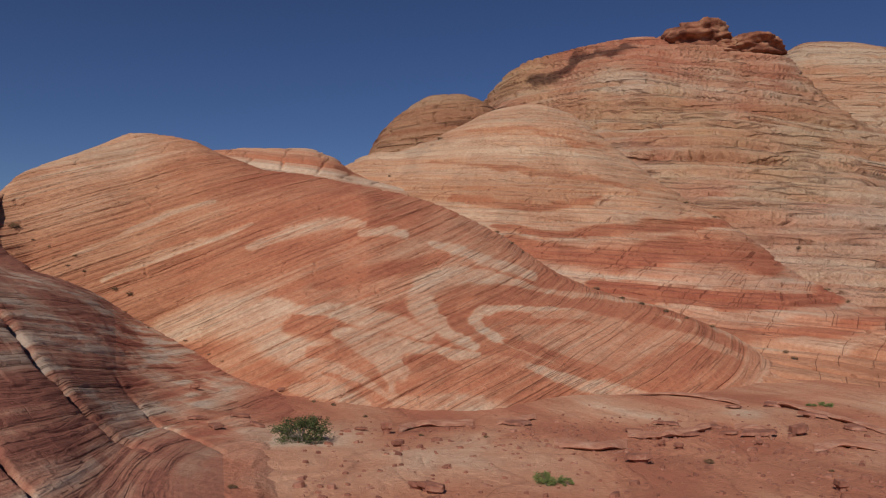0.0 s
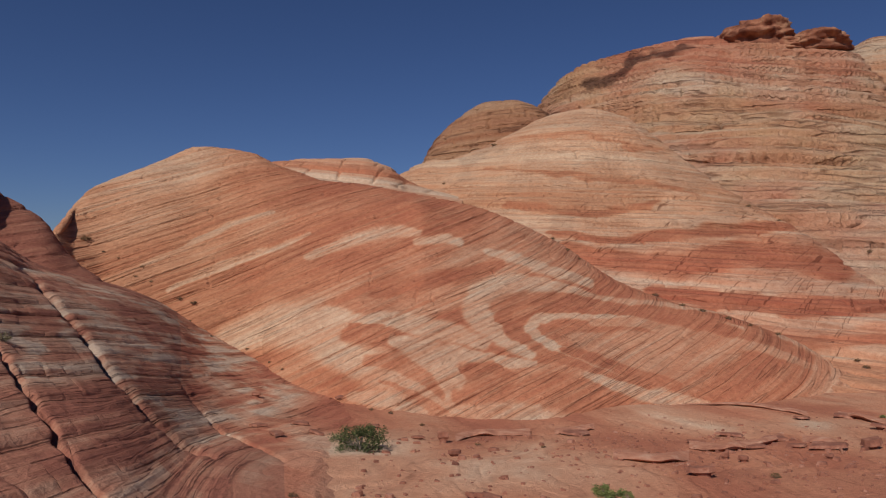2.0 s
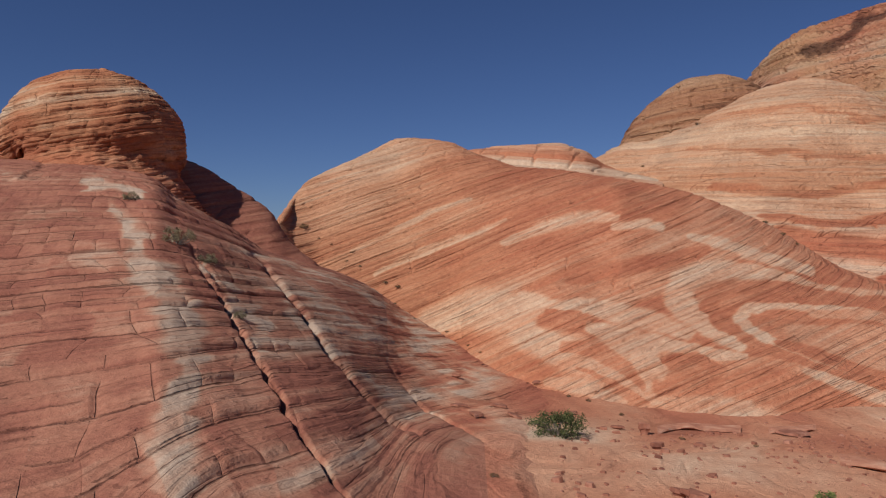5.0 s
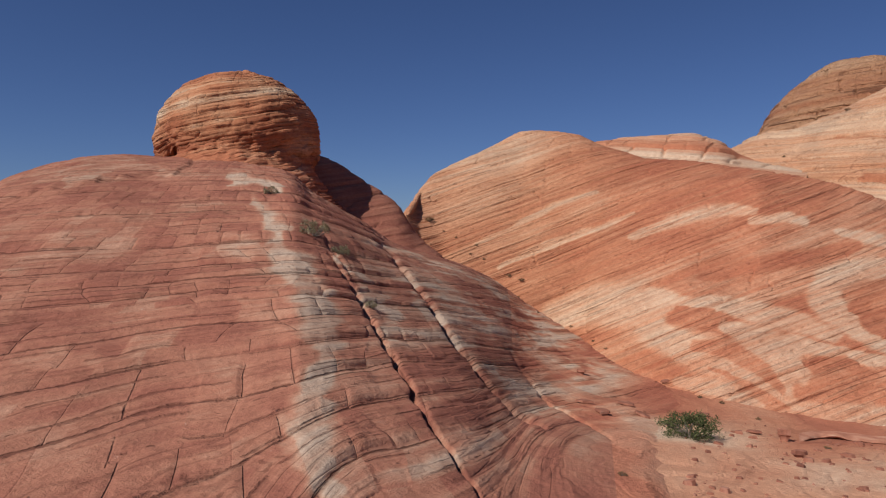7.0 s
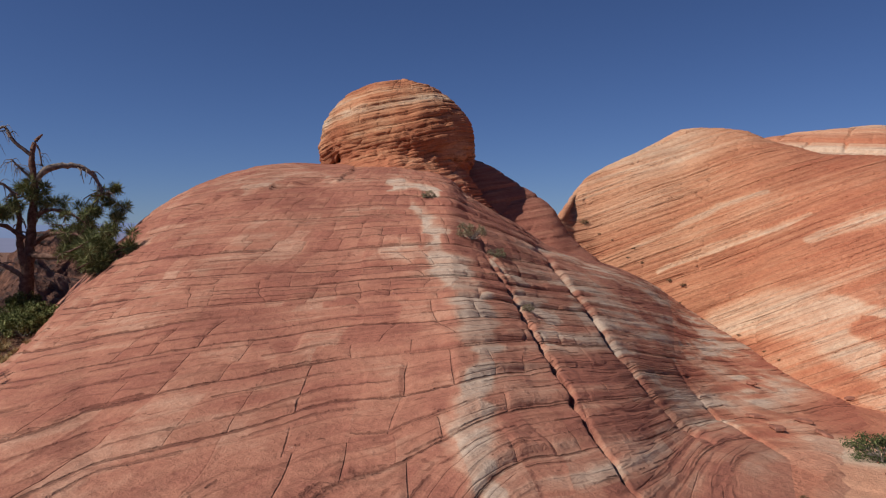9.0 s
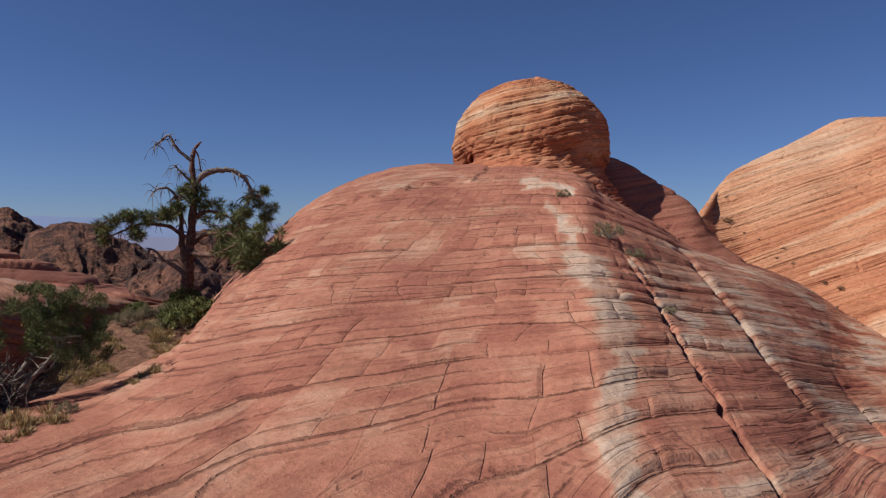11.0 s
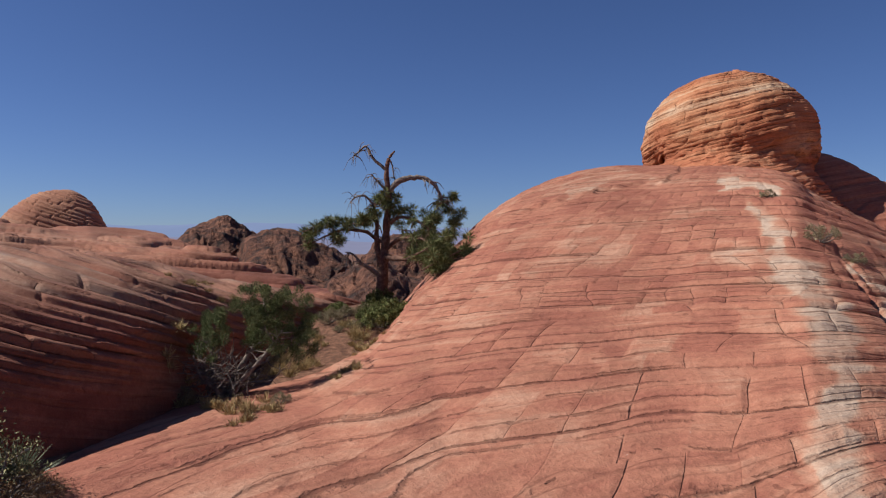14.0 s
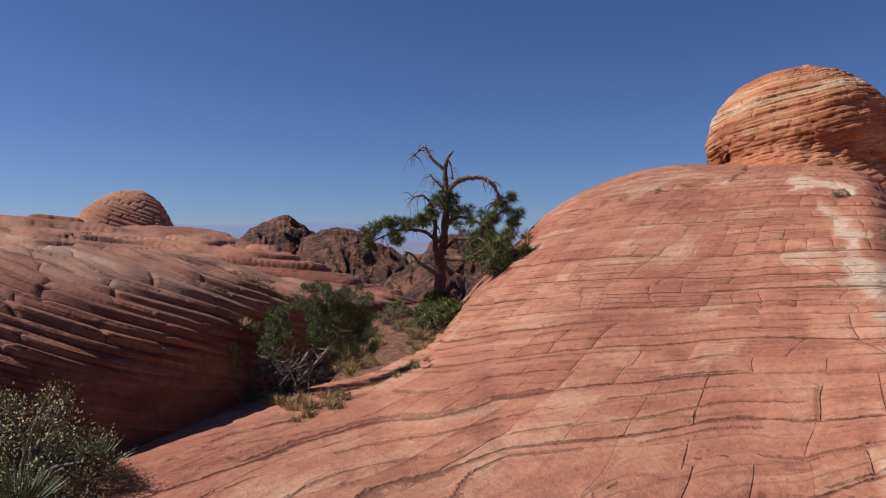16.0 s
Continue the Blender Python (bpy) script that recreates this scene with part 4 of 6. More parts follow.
def saddle_hump():
    az = [3, 7.2, 8.9, 11, 14.9, 17.8, 20, 22]
    P, s = hill_sheet(az, 3.0, 26, [4.5, 5.8, 7, 7.6, 7.5, 7.2, 6, 4], 33, 200, 90, 2.2, 0.4, fall=0)
    x, y, z = P[..., 0], P[..., 1], P[..., 2]
    bed = z + 0.1 * x
    P = ledges(P, bed, x, 0.4, 1.2, 0.08, 121, 0.5, seam=0.05, crack=0.04)
    pale = 0.62 + 0.35 * noise3(bed * 2, 0, 0, 4)
    ob = grid_mesh("sandstone_hump", P, {"bed": bed, "pale": pale, "gold": 0.2 + 0 * pale, "stain_shade": 0.08 + 0 * pale}, rock_hill)
    return tagged(ob, "low pale and red sandstone hump behind the hill", "rock hill")


def stepped_hill():
    az = [-46, -38, -31.5, -28.6, -25.7, -21.2, -18, -14.2, -11.6, -9.4, -6.8, -4.1, -1.4, 1.3, 3.9, 5.7, 8.4, 14, 20]
    el = [-8, -7, -4.8, -3.2, -1.5, 1.8, 4, 6.6, 8.6, 10.6, 11.3, 10.9, 9.7, 8.5, 7.5, 7.3, 6.1, 4, 2]
    far = [26, 26, 27, 29, 31, 34, 36, 38, 39, 40, 40, 40, 40, 40, 40, 40, 40, 38, 36]
    P, s = hill_sheet(az, -10.5, 17.5, el, far, 540, 300, 1.7, 0.4, fall=-2.5, even=5.0)
    a, e = bearing(P)
    x, y, z = P[..., 0], P[..., 1], P[..., 2]
    P = P + normals(P) * (0.4 * fbm(x * 0.12, y * 0.12, z * 0.2, 141, 3) * step(0, 0.2, s) * step(1.1, 0.9, s))[..., None]
    x, y, z = P[..., 0], P[..., 1], P[..., 2]
    bed = z + 0.06 * x + 0.2 * noise3(x * 0.1, y * 0.1, 0, 19)
    P = ledges(P, bed, x, 0.5, 1.5, 0.12, 143, 0.12, seam=0.04, crack=0.03)
    P = ledges(P, bed, x, 0.17, 1.0, 0.06, 145, 0.06, seam=0.025, crack=0.025)
    base = 0.6 + 0.2 * noise3(bed * 1.6, a * 0.05, 0, 66) + 0.12 * step(3, 9, e) - 0.2 * step(-2, -6, e)
    pale = bands(a, e, base, STEP_BANDS, 0.4, 53, bed, 4.0, 0.5)
    ob = grid_mesh("sandstone_hill", P, {"bed": bed, "pale": pale, "gold": 0.5 * step(-1, 4, e) + 0.3 * step(-5, -8, e), "stain_shade": 0.08 + 0.15 * step(0.1, 0.6, fbm(a * 0.4, e * 0.6, 0, 78, 4)), "cross": 0.9 * z - 0.5 * x + 0.1 * y, "hatch": 1.0 * step(7, 2, e) + 0.3}, rock_hill)
    return tagged(ob, "pale stepped sandstone hill crossed by red beds", "rock hill")


def orange_dome():
    az = [-7, -5, -2.8, -1, 0.8, 3, 4.8, 5.9, 6.6]
    P, s = hill_sheet(az, 5.5, 47, [8, 10, 11.6, 12.1, 12, 10.9, 9.3, 7.6, 6], 55, 170, 110, 2.4, 0.4, fall=4)
    x, y, z = P[..., 0], P[..., 1], P[..., 2]
    bed = z - 0.1 * x
    P = ledges(P, bed, x, 0.5, 1.5, 0.16, 161, 0.6, seam=0.07, crack=0.06)
    pale = 0.25 + 0.3 * noise3(bed * 1.3, 0, 0, 4)
    ob = grid_mesh("sandstone_dome", P, {"bed": bed, "pale": pale, "gold": 0.8 + 0 * pale, "stain_shade": 0.2 + 0 * pale}, rock_far)
    return tagged(ob, "round golden sandstone dome behind the hills", "rock dome")


def high_hill():
    az = [-46, -38, -31.5, -29.9, -27.5, -24.9, -21.1, -17.1, -15, -12.9, -9.5, -6.4, -4.2, -2.8, -1]
    el = [3, 5.5, 7.5, 8.6, 10.9, 13.7, 14.8, 15.7, 15.8, 15.5, 14.9, 14.3, 12.6, 10.7, 8.5]
    P, s = hill_sheet(az, -7, 27, el, [80, 80, 80, 80, 85, 88, 88, 90, 90, 90, 90, 90, 90, 90, 88], 480, 280, 1.6, 0.4, fall=-5, even=5.0)
    a, e = bearing(P)
    x, y, z = P[..., 0], P[..., 1], P[..., 2]
    P = P + normals(P) * (1.3 * fbm(x * 0.06, y * 0.06, z * 0.1, 181, 4) * step(0, 0.2, s) * step(1.05, 0.85, s))[..., None]
    x, y, z = P[..., 0], P[..., 1], P[..., 2]
    bed = z + 0.04 * x + 0.5 * noise3(x * 0.06, y * 0.06, 0, 19)
    P = ledges(P, bed, x, 1.3, 3.0, 0.7, 183, 0.05, seam=0.14, crack=0.1)
    P = ledges(P, bed, x, 0.4, 2.0, 0.24, 185, 0.04, seam=0.06, crack=0.06)
    pale = 0.62 + 0.25 * noise3(bed * 0.8, a * 0.05, 0, 66) - 0.3 * step(12, 15, e) + 0.1 * fbm(a * 0.3, e * 0.4, 0, 9, 3)
    d, _, _ = line_dist(a + 0.4 * noise3(a, e * 2, 0, 4), e + 0.2 * noise3(a * 2, e * 2, 2, 4), [(-7, 12.8), (-9.2, 13.2), (-10.6, 14.1), (-14.4, 14.8)])
    stain_shade = 0.04 + 0.85 * (1 - step(0.25, 0.5, d)) + 0.1 * step(0.15, 0.6, fbm(bed * 0.9, a * 0.25, 4, 29, 4))
    ob = grid_mesh("sandstone_mountain", P, {"bed": bed, "pale": pale, "gold": np.clip(0.35 + 0.6 * fbm(a * 0.2, e * 0.3, 0, 3, 3) + 0.3 * step(-13, -6, a) * step(9, 12, e), 0, 1), "stain_shade": stain_shade}, rock_far)
    return tagged(ob, "high pale sandstone mountain with thin ledges and dark varnish", "mountain")


def back_cliff():
    az = [-48, -40, -31.5, -29.2, -26.8, -25, -23, -20]
    P, s = hill_sheet(az, 6, 95, [9, 12, 13.6, 14.2, 14.5, 13.8, 12.5, 10], 120, 220, 120, 2.4, 0.4, fall=0)
    x, y, z = P[..., 0], P[..., 1], P[..., 2]
    bed = z + 0.1 * x
    P = ledges(P, bed, x, 1.2, 3.0, 0.4, 201, 0.5, seam=0.15, crack=0.12)
    pale = 0.65 + 0.3 * noise3(bed * 0.5, 0, 0, 4) - 0.2 * step(66, 74, x)
    ob = grid_mesh("sandstone_cliff", P, {"bed": bed, "pale": pale, "gold": 0.55 + 0 * pale, "stain_shade": 0.08 + 0 * pale}, rock_far)
    return tagged(ob, "pale yellow sandstone cliff behind the mountain", "cliff")


def left_slickrock():
    az = [72, 74.6, 78.4, 81, 84.8, 88, 92, 97.6, 102.7, 110, 120, 130, 140]
    el = [-5.0, -4.4, -3.9, -3.4, -2.6, -1.6, -0.9, -0.3, -0.6, -1, -2, -3, -4.5]
    far = [18, 18, 18.5, 18.5, 18, 16.5, 15, 13.5, 12.5, 12, 12, 12, 12]
    foot = [-8.6, -8.6, -9.3, -10.3, -11.6, -13.2, -15, -15.8, -16, -16.5, -17, -17, -18]
    near = [17, 16.5, 14.8, 13.2, 11.6, 10, 8.5, 7.8, 7.5, 7.2, 7, 7, 7]
    P, s = hill_sheet(az, foot, near, el, far, 520, 360, fall=-1.5, lift=lambda q: 0.36 * (1 - np.exp(-(q / 0.035) ** 1.3)) + 0.34 * (1 - np.exp(-q / 0.13)) + 0.3 * (1 - (1 - q) ** 1.6))
    a, e = bearing(P)
    x, y, z = P[..., 0], P[..., 1], P[..., 2]
    swell = fbm(x * 0.16 + 3, y * 0.3, 0, 221, 3) * step(0.04, 0.2, s) * step(1.05, 0.8, s)
    P[..., 2] += 0.2 * swell
    x, y, z = P[..., 0], P[..., 1], P[..., 2]
    bed = z * 0.92 + 0.34 * y - 0.03 * x + 0.25 * noise3(x * 0.15, y * 0.15, 0, 19)
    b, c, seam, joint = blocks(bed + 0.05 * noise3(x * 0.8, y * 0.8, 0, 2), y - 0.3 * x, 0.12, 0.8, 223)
    up = step(0.02, 0.1, s)
    P = pillows(P, b, c, seam, joint, 0.12, 0.8, 0.075 * up, 0.04 * up, 223, 0.03, 0.7)
    pale = 0.16 + 0.3 * noise3(bed * 2.4, 0, 0, 4) + 0.25 * step(-5, -2, e) * step(0.0, 0.4, noise3(bed * 1.7, a * 0.05, 0, 44)) + 0.25 * (lattice(np.floor(b), np.floor(c), 0 * b.astype(int), 9) - 0.5)
    # high darkening stands in for the sun grazing this slope
    ob = grid_mesh("slickrock_slope", P, {"bed": bed, "pale": pale, "gold": 0 * pale, "stain_shade": 0.46 + 0.2 * fbm(a * 0.4, e * 0.8, 0, 5, 4), "course": b, "joint": c, "open_seam": 0.9 * seam * up, "open_joint": 0.8 * joint * up}, rock_near)
    return tagged(ob, "red slickrock slope in sloping broken courses, tinted darker for its shade", "rock slope")


def far_slickrock():
    az = [76, 79, 81.2, 84.6, 87.8, 90.6, 95.6, 99.1, 102.5, 110, 120, 132]
    el = [-3.9, -2.7, -1.9, -0.9, 0.5, 1.0, 1.1, 1.5, 1.6, 1.4, 0.5, -1]
    far = [25, 26, 27.3, 30.3, 34.4, 36.4, 36.4, 38.4, 38.4, 38, 36, 34]
    P, s = hill_sheet(az, -9.5, 17, el, far, 420, 170, 2.6, fall=-8)
    a, e = bearing(P)
    x, y, z = P[..., 0], P[..., 1], P[..., 2]
    P[..., 2] += 0.5 * fbm(x * 0.13, y * 0.2, 0, 231, 3) * step(0.05, 0.25, s) * step(1.05, 0.8, s)
    x, y, z = P[..., 0], P[..., 1], P[..., 2]
    bed = z + 0.12 * y + 0.2 * noise3(x * 0.15, y * 0.15, 0, 29)
    P = ledges(P, bed, x + y, 0.3, 1.4, 0.2, 233, 0.35, seam=0.05, crack=0.03)
    P = ledges(P, bed, x + y, 0.1, 0.9, 0.06, 234, 0.2, seam=0.02, crack=0.02)
    pale = 0.25 + 0.4 * noise3(bed * 1.4, a * 0.05, 0, 44)
    # the even part of the darkening paints in the ridge's weak light
    ob = grid_mesh("slickrock_ridge", P, {"bed": bed, "pale": pale, "gold": 0.1 + 0 * pale, "stain_shade": 0.26 + 0.25 * step(0.0, 0.6, fbm(a * 0.5, e * 1.2, 0, 15, 4))}, rock_near)
    return tagged(ob, "long red slickrock ridge with pale broken courses", "rock ridge")


def round_dome():
    az = [89.5, 91.4, 92.0, 92.7, 93.9, 95.5, 97, 98.1, 99.5]
    P, s = hill_sheet(az, -0.8, 39, [-0.8, 1.0, 2.2, 3.1, 3.7, 3.5, 2.6, 1.5, -0.5], 43, 150, 90, 2.6, fall=0)
    a, e = bearing(P)
    x, y, z = P[..., 0], P[..., 1], P[..., 2]
    bed = z + 0.35 * y
    P = ledges(P, bed, x + y, 0.22, 0.6, 0.08, 243, 0.7, seam=0.03, crack=0.03)
    pale = 0.3 + 0.25 * noise3(bed * 1.4, 0, 0, 44)
    ob = grid_mesh("sandstone_dome", P, {"bed": bed, "pale": pale, "gold": 0.4 + 0 * pale, "stain_shade": 0.15 + 0 * pale}, rock_near)
    return tagged(ob, "small round cracked orange dome on the ridge", "rock dome")


build_ground()
near_dome()
knob_shoulder()
knob()
swirl_hill()
saddle_hump()
stepped_hill()
orange_dome()
high_hill()
back_cliff()
left_slickrock()
far_slickrock()
round_dome()
# ---- where small things stand: bearing and rise in degrees, then size ----
CREASE_SHRUBS = (
    (30.99, 1.10, 0.35), (29.84, 0.27, 0.3), (28.88, -0.19, 0.3), (27.29, -0.82, 0.45), (27.75, -1.54, 0.35), (26.68, -1.94, 0.35),
    (24.72, -3.26, 0.45), (23.71, -3.61, 0.5), (23.96, -4.91, 0.35), (22.43, -6.11, 0.3), (19.87, -7.15, 0.3), (18.17, -8.25, 0.3),
    (17.23, -8.79, 0.3), (10.41, -12.07, 0.3), (8.87, -12.37, 0.3),
)
FAR_SHRUBS = (
    (4.45, 5.64, 0.6), (0.43, 8.62, 1), (3.35, 7.96, 0.5), (-4.12, 1.24, 0.5), (-5.25, 0.35, 0.6), (-6.15, -0.36, 0.5),
    (-11.87, -3.12, 0.6), (-13.80, -3.87, 0.5), (-15.28, -4.26, 0.5), (-17.06, -4.77, 0.6), (-18.58, -5.22, 0.45), (-20.38, -5.78, 0.45),
    (-25.35, -7.34, 0.45), (-25.90, -7.78, 0.5), (-28.01, -2.78, 0.8), (-29.23, -3.56, 0.7), (-26.21, 0.15, 0.7), (-20.52, 2.43, 0.7),
    (-18.51, 3.51, 0.7),
)
DOME_SHRUBS = (
    (40.63, -0.01, 0.5), (38.41, -1.49, 0.3), (43.67, 3.19, 0.25), (36.31, -5.69, 0.2),
)
FLOOR_SHRUBS = (
    (6.38, -13.31, 0.35), (2.03, -14.79, 0.35), (16.82, -18.13, 0.3), (-19.99, -15.77, 0.35), (-28.10, -15.32, 0.25), (-3.15, -14.87, 0.25),
)
WEEDS = (
    (-7.77, -18.10, 0.5), (-9.31, -18.10, 0.3), (-27.82, -10.88, 0.6), (-26.93, -10.97, 0.35),
)
SLABS = (
    (-14.99, -16.13, 0.42, 0.1), (-23.19, -13.47, 0.75, 0.07), (-26.04, -13.08, 0.45, 0.14), (-19.88, -13.31, 0.55, 0.07), (-16.73, -14.86, 0.16, 0.1), (-18.00, -14.91, 0.2, 0.08),
    (-14.47, -13.93, 0.4, 0.05), (-17.05, -13.21, 0.5, 0.05), (-24.49, -11.22, 0.5, 0.06), (-21.83, -11.61, 0.5, 0.05), (-27.04, -11.74, 0.7, 0.07), (-29.48, -12.29, 0.6, 0.06),
    (4.82, -14.59, 0.22, 0.16), (4.01, -15.60, 0.2, 0.08), (-5.77, -13.81, 0.6, 0.06), (-11.92, -15.32, 0.3, 0.05), (-28.66, -16.54, 0.18, 0.1), (-23.57, -14.05, 0.16, 0.06),
    (-21.46, -13.56, 0.35, 0.05), (-18.88, -13.88, 0.4, 0.05),
)
CHIPS = (
    (17.68, -13.77, 0.4, 0.07), (19.11, -12.95, 0.35, 0.05), (14.77, -13.74, 0.3, 0.05), (15.82, -12.98, 0.4, 0.05), (19.33, -10.74, 0.25, 0.08), (12.88, -11.11, 0.3, 0.05),
    (1.31, -19.03, 0.4, 0.08), (2.67, -18.75, 0.25, 0.06), (10.26, -13.39, 0.25, 0.05), (6.73, -14.32, 0.25, 0.05),
)
GRASS_SPOTS = (
    (87.12, -11.29, 0.2), (85.06, -10.99, 0.22), (83.39, -11.89, 0.2), (82.13, -12.36, 0.15), (80.42, -9.07, 0.25), (79.34, -8.76, 0.28),
    (78.69, -9.54, 0.2), (80.85, -9.69, 0.22), (77.83, -9.13, 0.18), (74.33, -7.03, 0.25), (74.12, -7.46, 0.2), (85.89, -11.97, 0.18),
    (87.93, -10.84, 0.2), (71.70, -5.73, 0.2), (76.52, -5.71, 0.2), (74.77, -6.37, 0.2), (81.70, -10.09, 0.2), (79.77, -9.94, 0.2),
    (84.44, -12.46, 0.15), (82.97, -12.94, 0.12),
)
SAGE_SPOTS = (
    (76.27, -6.17, 0.4), (74.96, -5.75, 0.45), (74.30, -6.62, 0.35), (73.64, -5.75, 0.4), (75.61, -6.83, 0.25), (87.33, -11.57, 0.35),
    (72.75, -6.41, 0.3), (78.02, -5.07, 0.4), (80.61, -11.84, 0.3), (85.89, -10.09, 0.4),
)
LEDGES = (
    (0.10, [(3.79, -14.60), (2.22, -14.10), (-0.02, -14.01), (-2.19, -14.06)]),
    (0.09, [(-4.07, -13.86), (-5.85, -13.64), (-7.18, -13.34)]),
    (0.10, [(-13.31, -11.26), (-17.08, -11.04), (-19.91, -11.09), (-22.26, -11.31)]),
    (0.14, [(-21.84, -13.13), (-23.75, -13.25), (-24.32, -13.66)]),
    (0.12, [(-14.13, -14.24), (-16.23, -14.50), (-18.68, -13.81), (-20.67, -13.08)]),
    (0.14, [(-24.14, -11.11), (-26.34, -11.41), (-28.47, -11.83), (-31.44, -12.39)]),
    (0.08, [(-8.49, -15.32), (-11.98, -15.54), (-14.11, -15.20)]),
    (0.08, [(-27.03, -14.12), (-29.13, -13.66), (-31.40, -13.52)]),
)

# ---- building blocks for plants and stones ----
def mesh_part(name, verts, faces, material, parent=None, label="", smooth=True):
    me = bpy.data.meshes.new(name)
    me.from_pydata([tuple(v) for v in np.asarray(verts).tolist()], [], [tuple(f) for f in np.asarray(faces).tolist()] if not isinstance(faces, list) else faces)
    me.materials.append(material)
    if smooth:
        me.polygons.foreach_set("use_smooth", np.ones(len(me.polygons), bool))
    ob = new(name, me)
    if parent:
        ob.parent = parent
    if label:
        tagged(ob, label)
    return ob


def tube(pts, radii, sides=7, rng=None, steps=4, wobble=0.0):
    """A limb: a bent, tapering tube through the points."""
    pts, radii = np.asarray(pts, float), np.asarray(radii, float)
    u = np.linspace(0, len(pts) - 1, (len(pts) - 1) * steps + 1)
    k = np.arange(len(pts))
    C = np.stack([curve(u, k, pts[:, n]) for n in range(3)], -1)
    R = np.interp(u, k, radii)
    if rng is not None and wobble:
        C[1:] += rng.normal(0, wobble, C[1:].shape) * R[1:, None]
        R = R * (1 + rng.uniform(-0.15, 0.15, len(R)))
    T = np.gradient(C, axis=0)
    T /= np.linalg.norm(T, axis=1, keepdims=True) + 1e-9
    side = np.cross(T, np.where(np.abs(T[:, 2:3]) > 0.9, [1.0, 0, 0], [0, 0, 1.0]))
    side /= np.linalg.norm(side, axis=1, keepdims=True) + 1e-9
    other = np.cross(T, side)
    t = np.linspace(0, 2 * np.pi, sides, endpoint=False)
    V = C[:, None] + R[:, None, None] * (np.cos(t)[None, :, None] * side[:, None] + np.sin(t)[None, :, None] * other[:, None])
    n = len(C)
    faces = [(i * sides + j, i * sides + (j + 1) % sides, (i + 1) * sides + (j + 1) % sides, (i + 1) * sides + j) for i in range(n - 1) for j in range(sides)]
    V = np.r_[V.reshape(-1, 3), C[-1:] + T[-1:] * R[-1]]
    faces += [((n - 1) * sides + j, (n - 1) * sides + (j + 1) % sides, len(V) - 1) for j in range(sides)]
    return V, faces


def joined(pieces):
    verts, faces, at = [], [], 0
    for v, f in pieces:
        verts.append(np.asarray(v))
        faces += [tuple(i + at for i in face) for face in (f.tolist() if hasattr(f, "tolist") else f)]
        at += len(v)
    return np.concatenate(verts), faces


def leaves(centres, count, radius, length, width, rng, outward=0.75, up=0.0, shell=0.0, flat=1.0):
    """Many small blades round each centre, pointing outward; each a folded leaf of two triangles."""
    centres = np.repeat(np.asarray(centres, float), count, 0)
    n = len(centres)
    rad = np.repeat(np.broadcast_to(radius, (n // count,)), count)[:, None]
    d = rng.normal(size=(n, 3)) * (1, 1, flat)
    d /= np.linalg.norm(d, axis=1, keepdims=True)
    base = centres + d * rad * (shell + (1 - shell) * rng.uniform(0, 1, (n, 1)) ** 0.6)
    way = outward * d + (1 - outward) * rng.normal(size=(n, 3)) + (0, 0, up)
    way /= np.linalg.norm(way, axis=1, keepdims=True)
    side = np.cross(way, rng.normal(size=(n, 3)))
    side /= np.linalg.norm(side, axis=1, keepdims=True) + 1e-9
    L = length * rng.uniform(0.6, 1.3, (n, 1))
    W = width * rng.uniform(0.7, 1.3, (n, 1))
    bend = np.cross(side, way) * W * 0.6
    V = np.stack([base, base + way * L * 0.45 + side * W * 0.5 + bend, base + way * L, base + way * L * 0.45 - side * W * 0.5 + bend], 1).reshape(-1, 3)
    k = np.arange(n)[:, None] * 4
    return V, np.r_[k + (0, 1, 2), k + (0, 2, 3)]


def foliage(name, V, F, material, parent, label=""):
    me = bpy.data.meshes.new(name)
    me.vertices.add(len(V))
    me.vertices.foreach_set("co", V.reshape(-1).astype(np.float32))
    me.loops.add(F.size)
    me.loops.foreach_set("vertex_index", F.reshape(-1).astype(np.int32))
    me.polygons.add(len(F))
    me.polygons.foreach_set("loop_start", np.arange(0, F.size, 3, dtype=np.int32))
    me.update(calc_edges=True)
    me.materials.append(material)
    ob = new(name, me)
    ob.parent = parent
    if label:
        tagged(ob, label)
    return ob


bpy.context.view_layer.update()
graph = bpy.context.evaluated_depsgraph_get()


def spot(a, e):
    """Where the line of sight at this bearing and rise meets the rock."""
    ar, er = radians(a), radians(e)
    way = Vector((-math.sin(ar) * math.cos(er), math.cos(ar) * math.cos(er), math.sin(er)))
    hit, place, normal, *_ = scene.ray_cast(graph, Vector((0, 0, EYE)), way)
    return (place, normal) if hit else (Vector((0, 0, EYE)) + way * 20, Vector((0, 0, 1)))


def below(x, y):
    hit, place, normal, *_ = scene.ray_cast(graph, Vector((x, y, 30)), Vector((0, 0, -1)))
    return place if hit else Vector((x, y, 0))


spots = {key: [(*spot(a, e), *size) for a, e, *size in rows] for key, rows in (
    ("crease", CREASE_SHRUBS), ("far", FAR_SHRUBS), ("dome", DOME_SHRUBS), ("floor", FLOOR_SHRUBS), ("weed", WEEDS), ("slab", SLABS),
    ("chip", CHIPS), ("grass", GRASS_SPOTS), ("sage", SAGE_SPOTS))}
PINE_AT = below(-15.3, 4.85)
JUNIPER_AT = below(-10.4, 1.03)
BUSH_AT = spot(11.4, -15.0)[0]
YUCCA_AT = below(-6.57, -1.0)
SCRUB_AT = below(-6.4, -1.45)
VIEW_SIDE = radians(72)          # the trees' drawn side, turned to the standing point


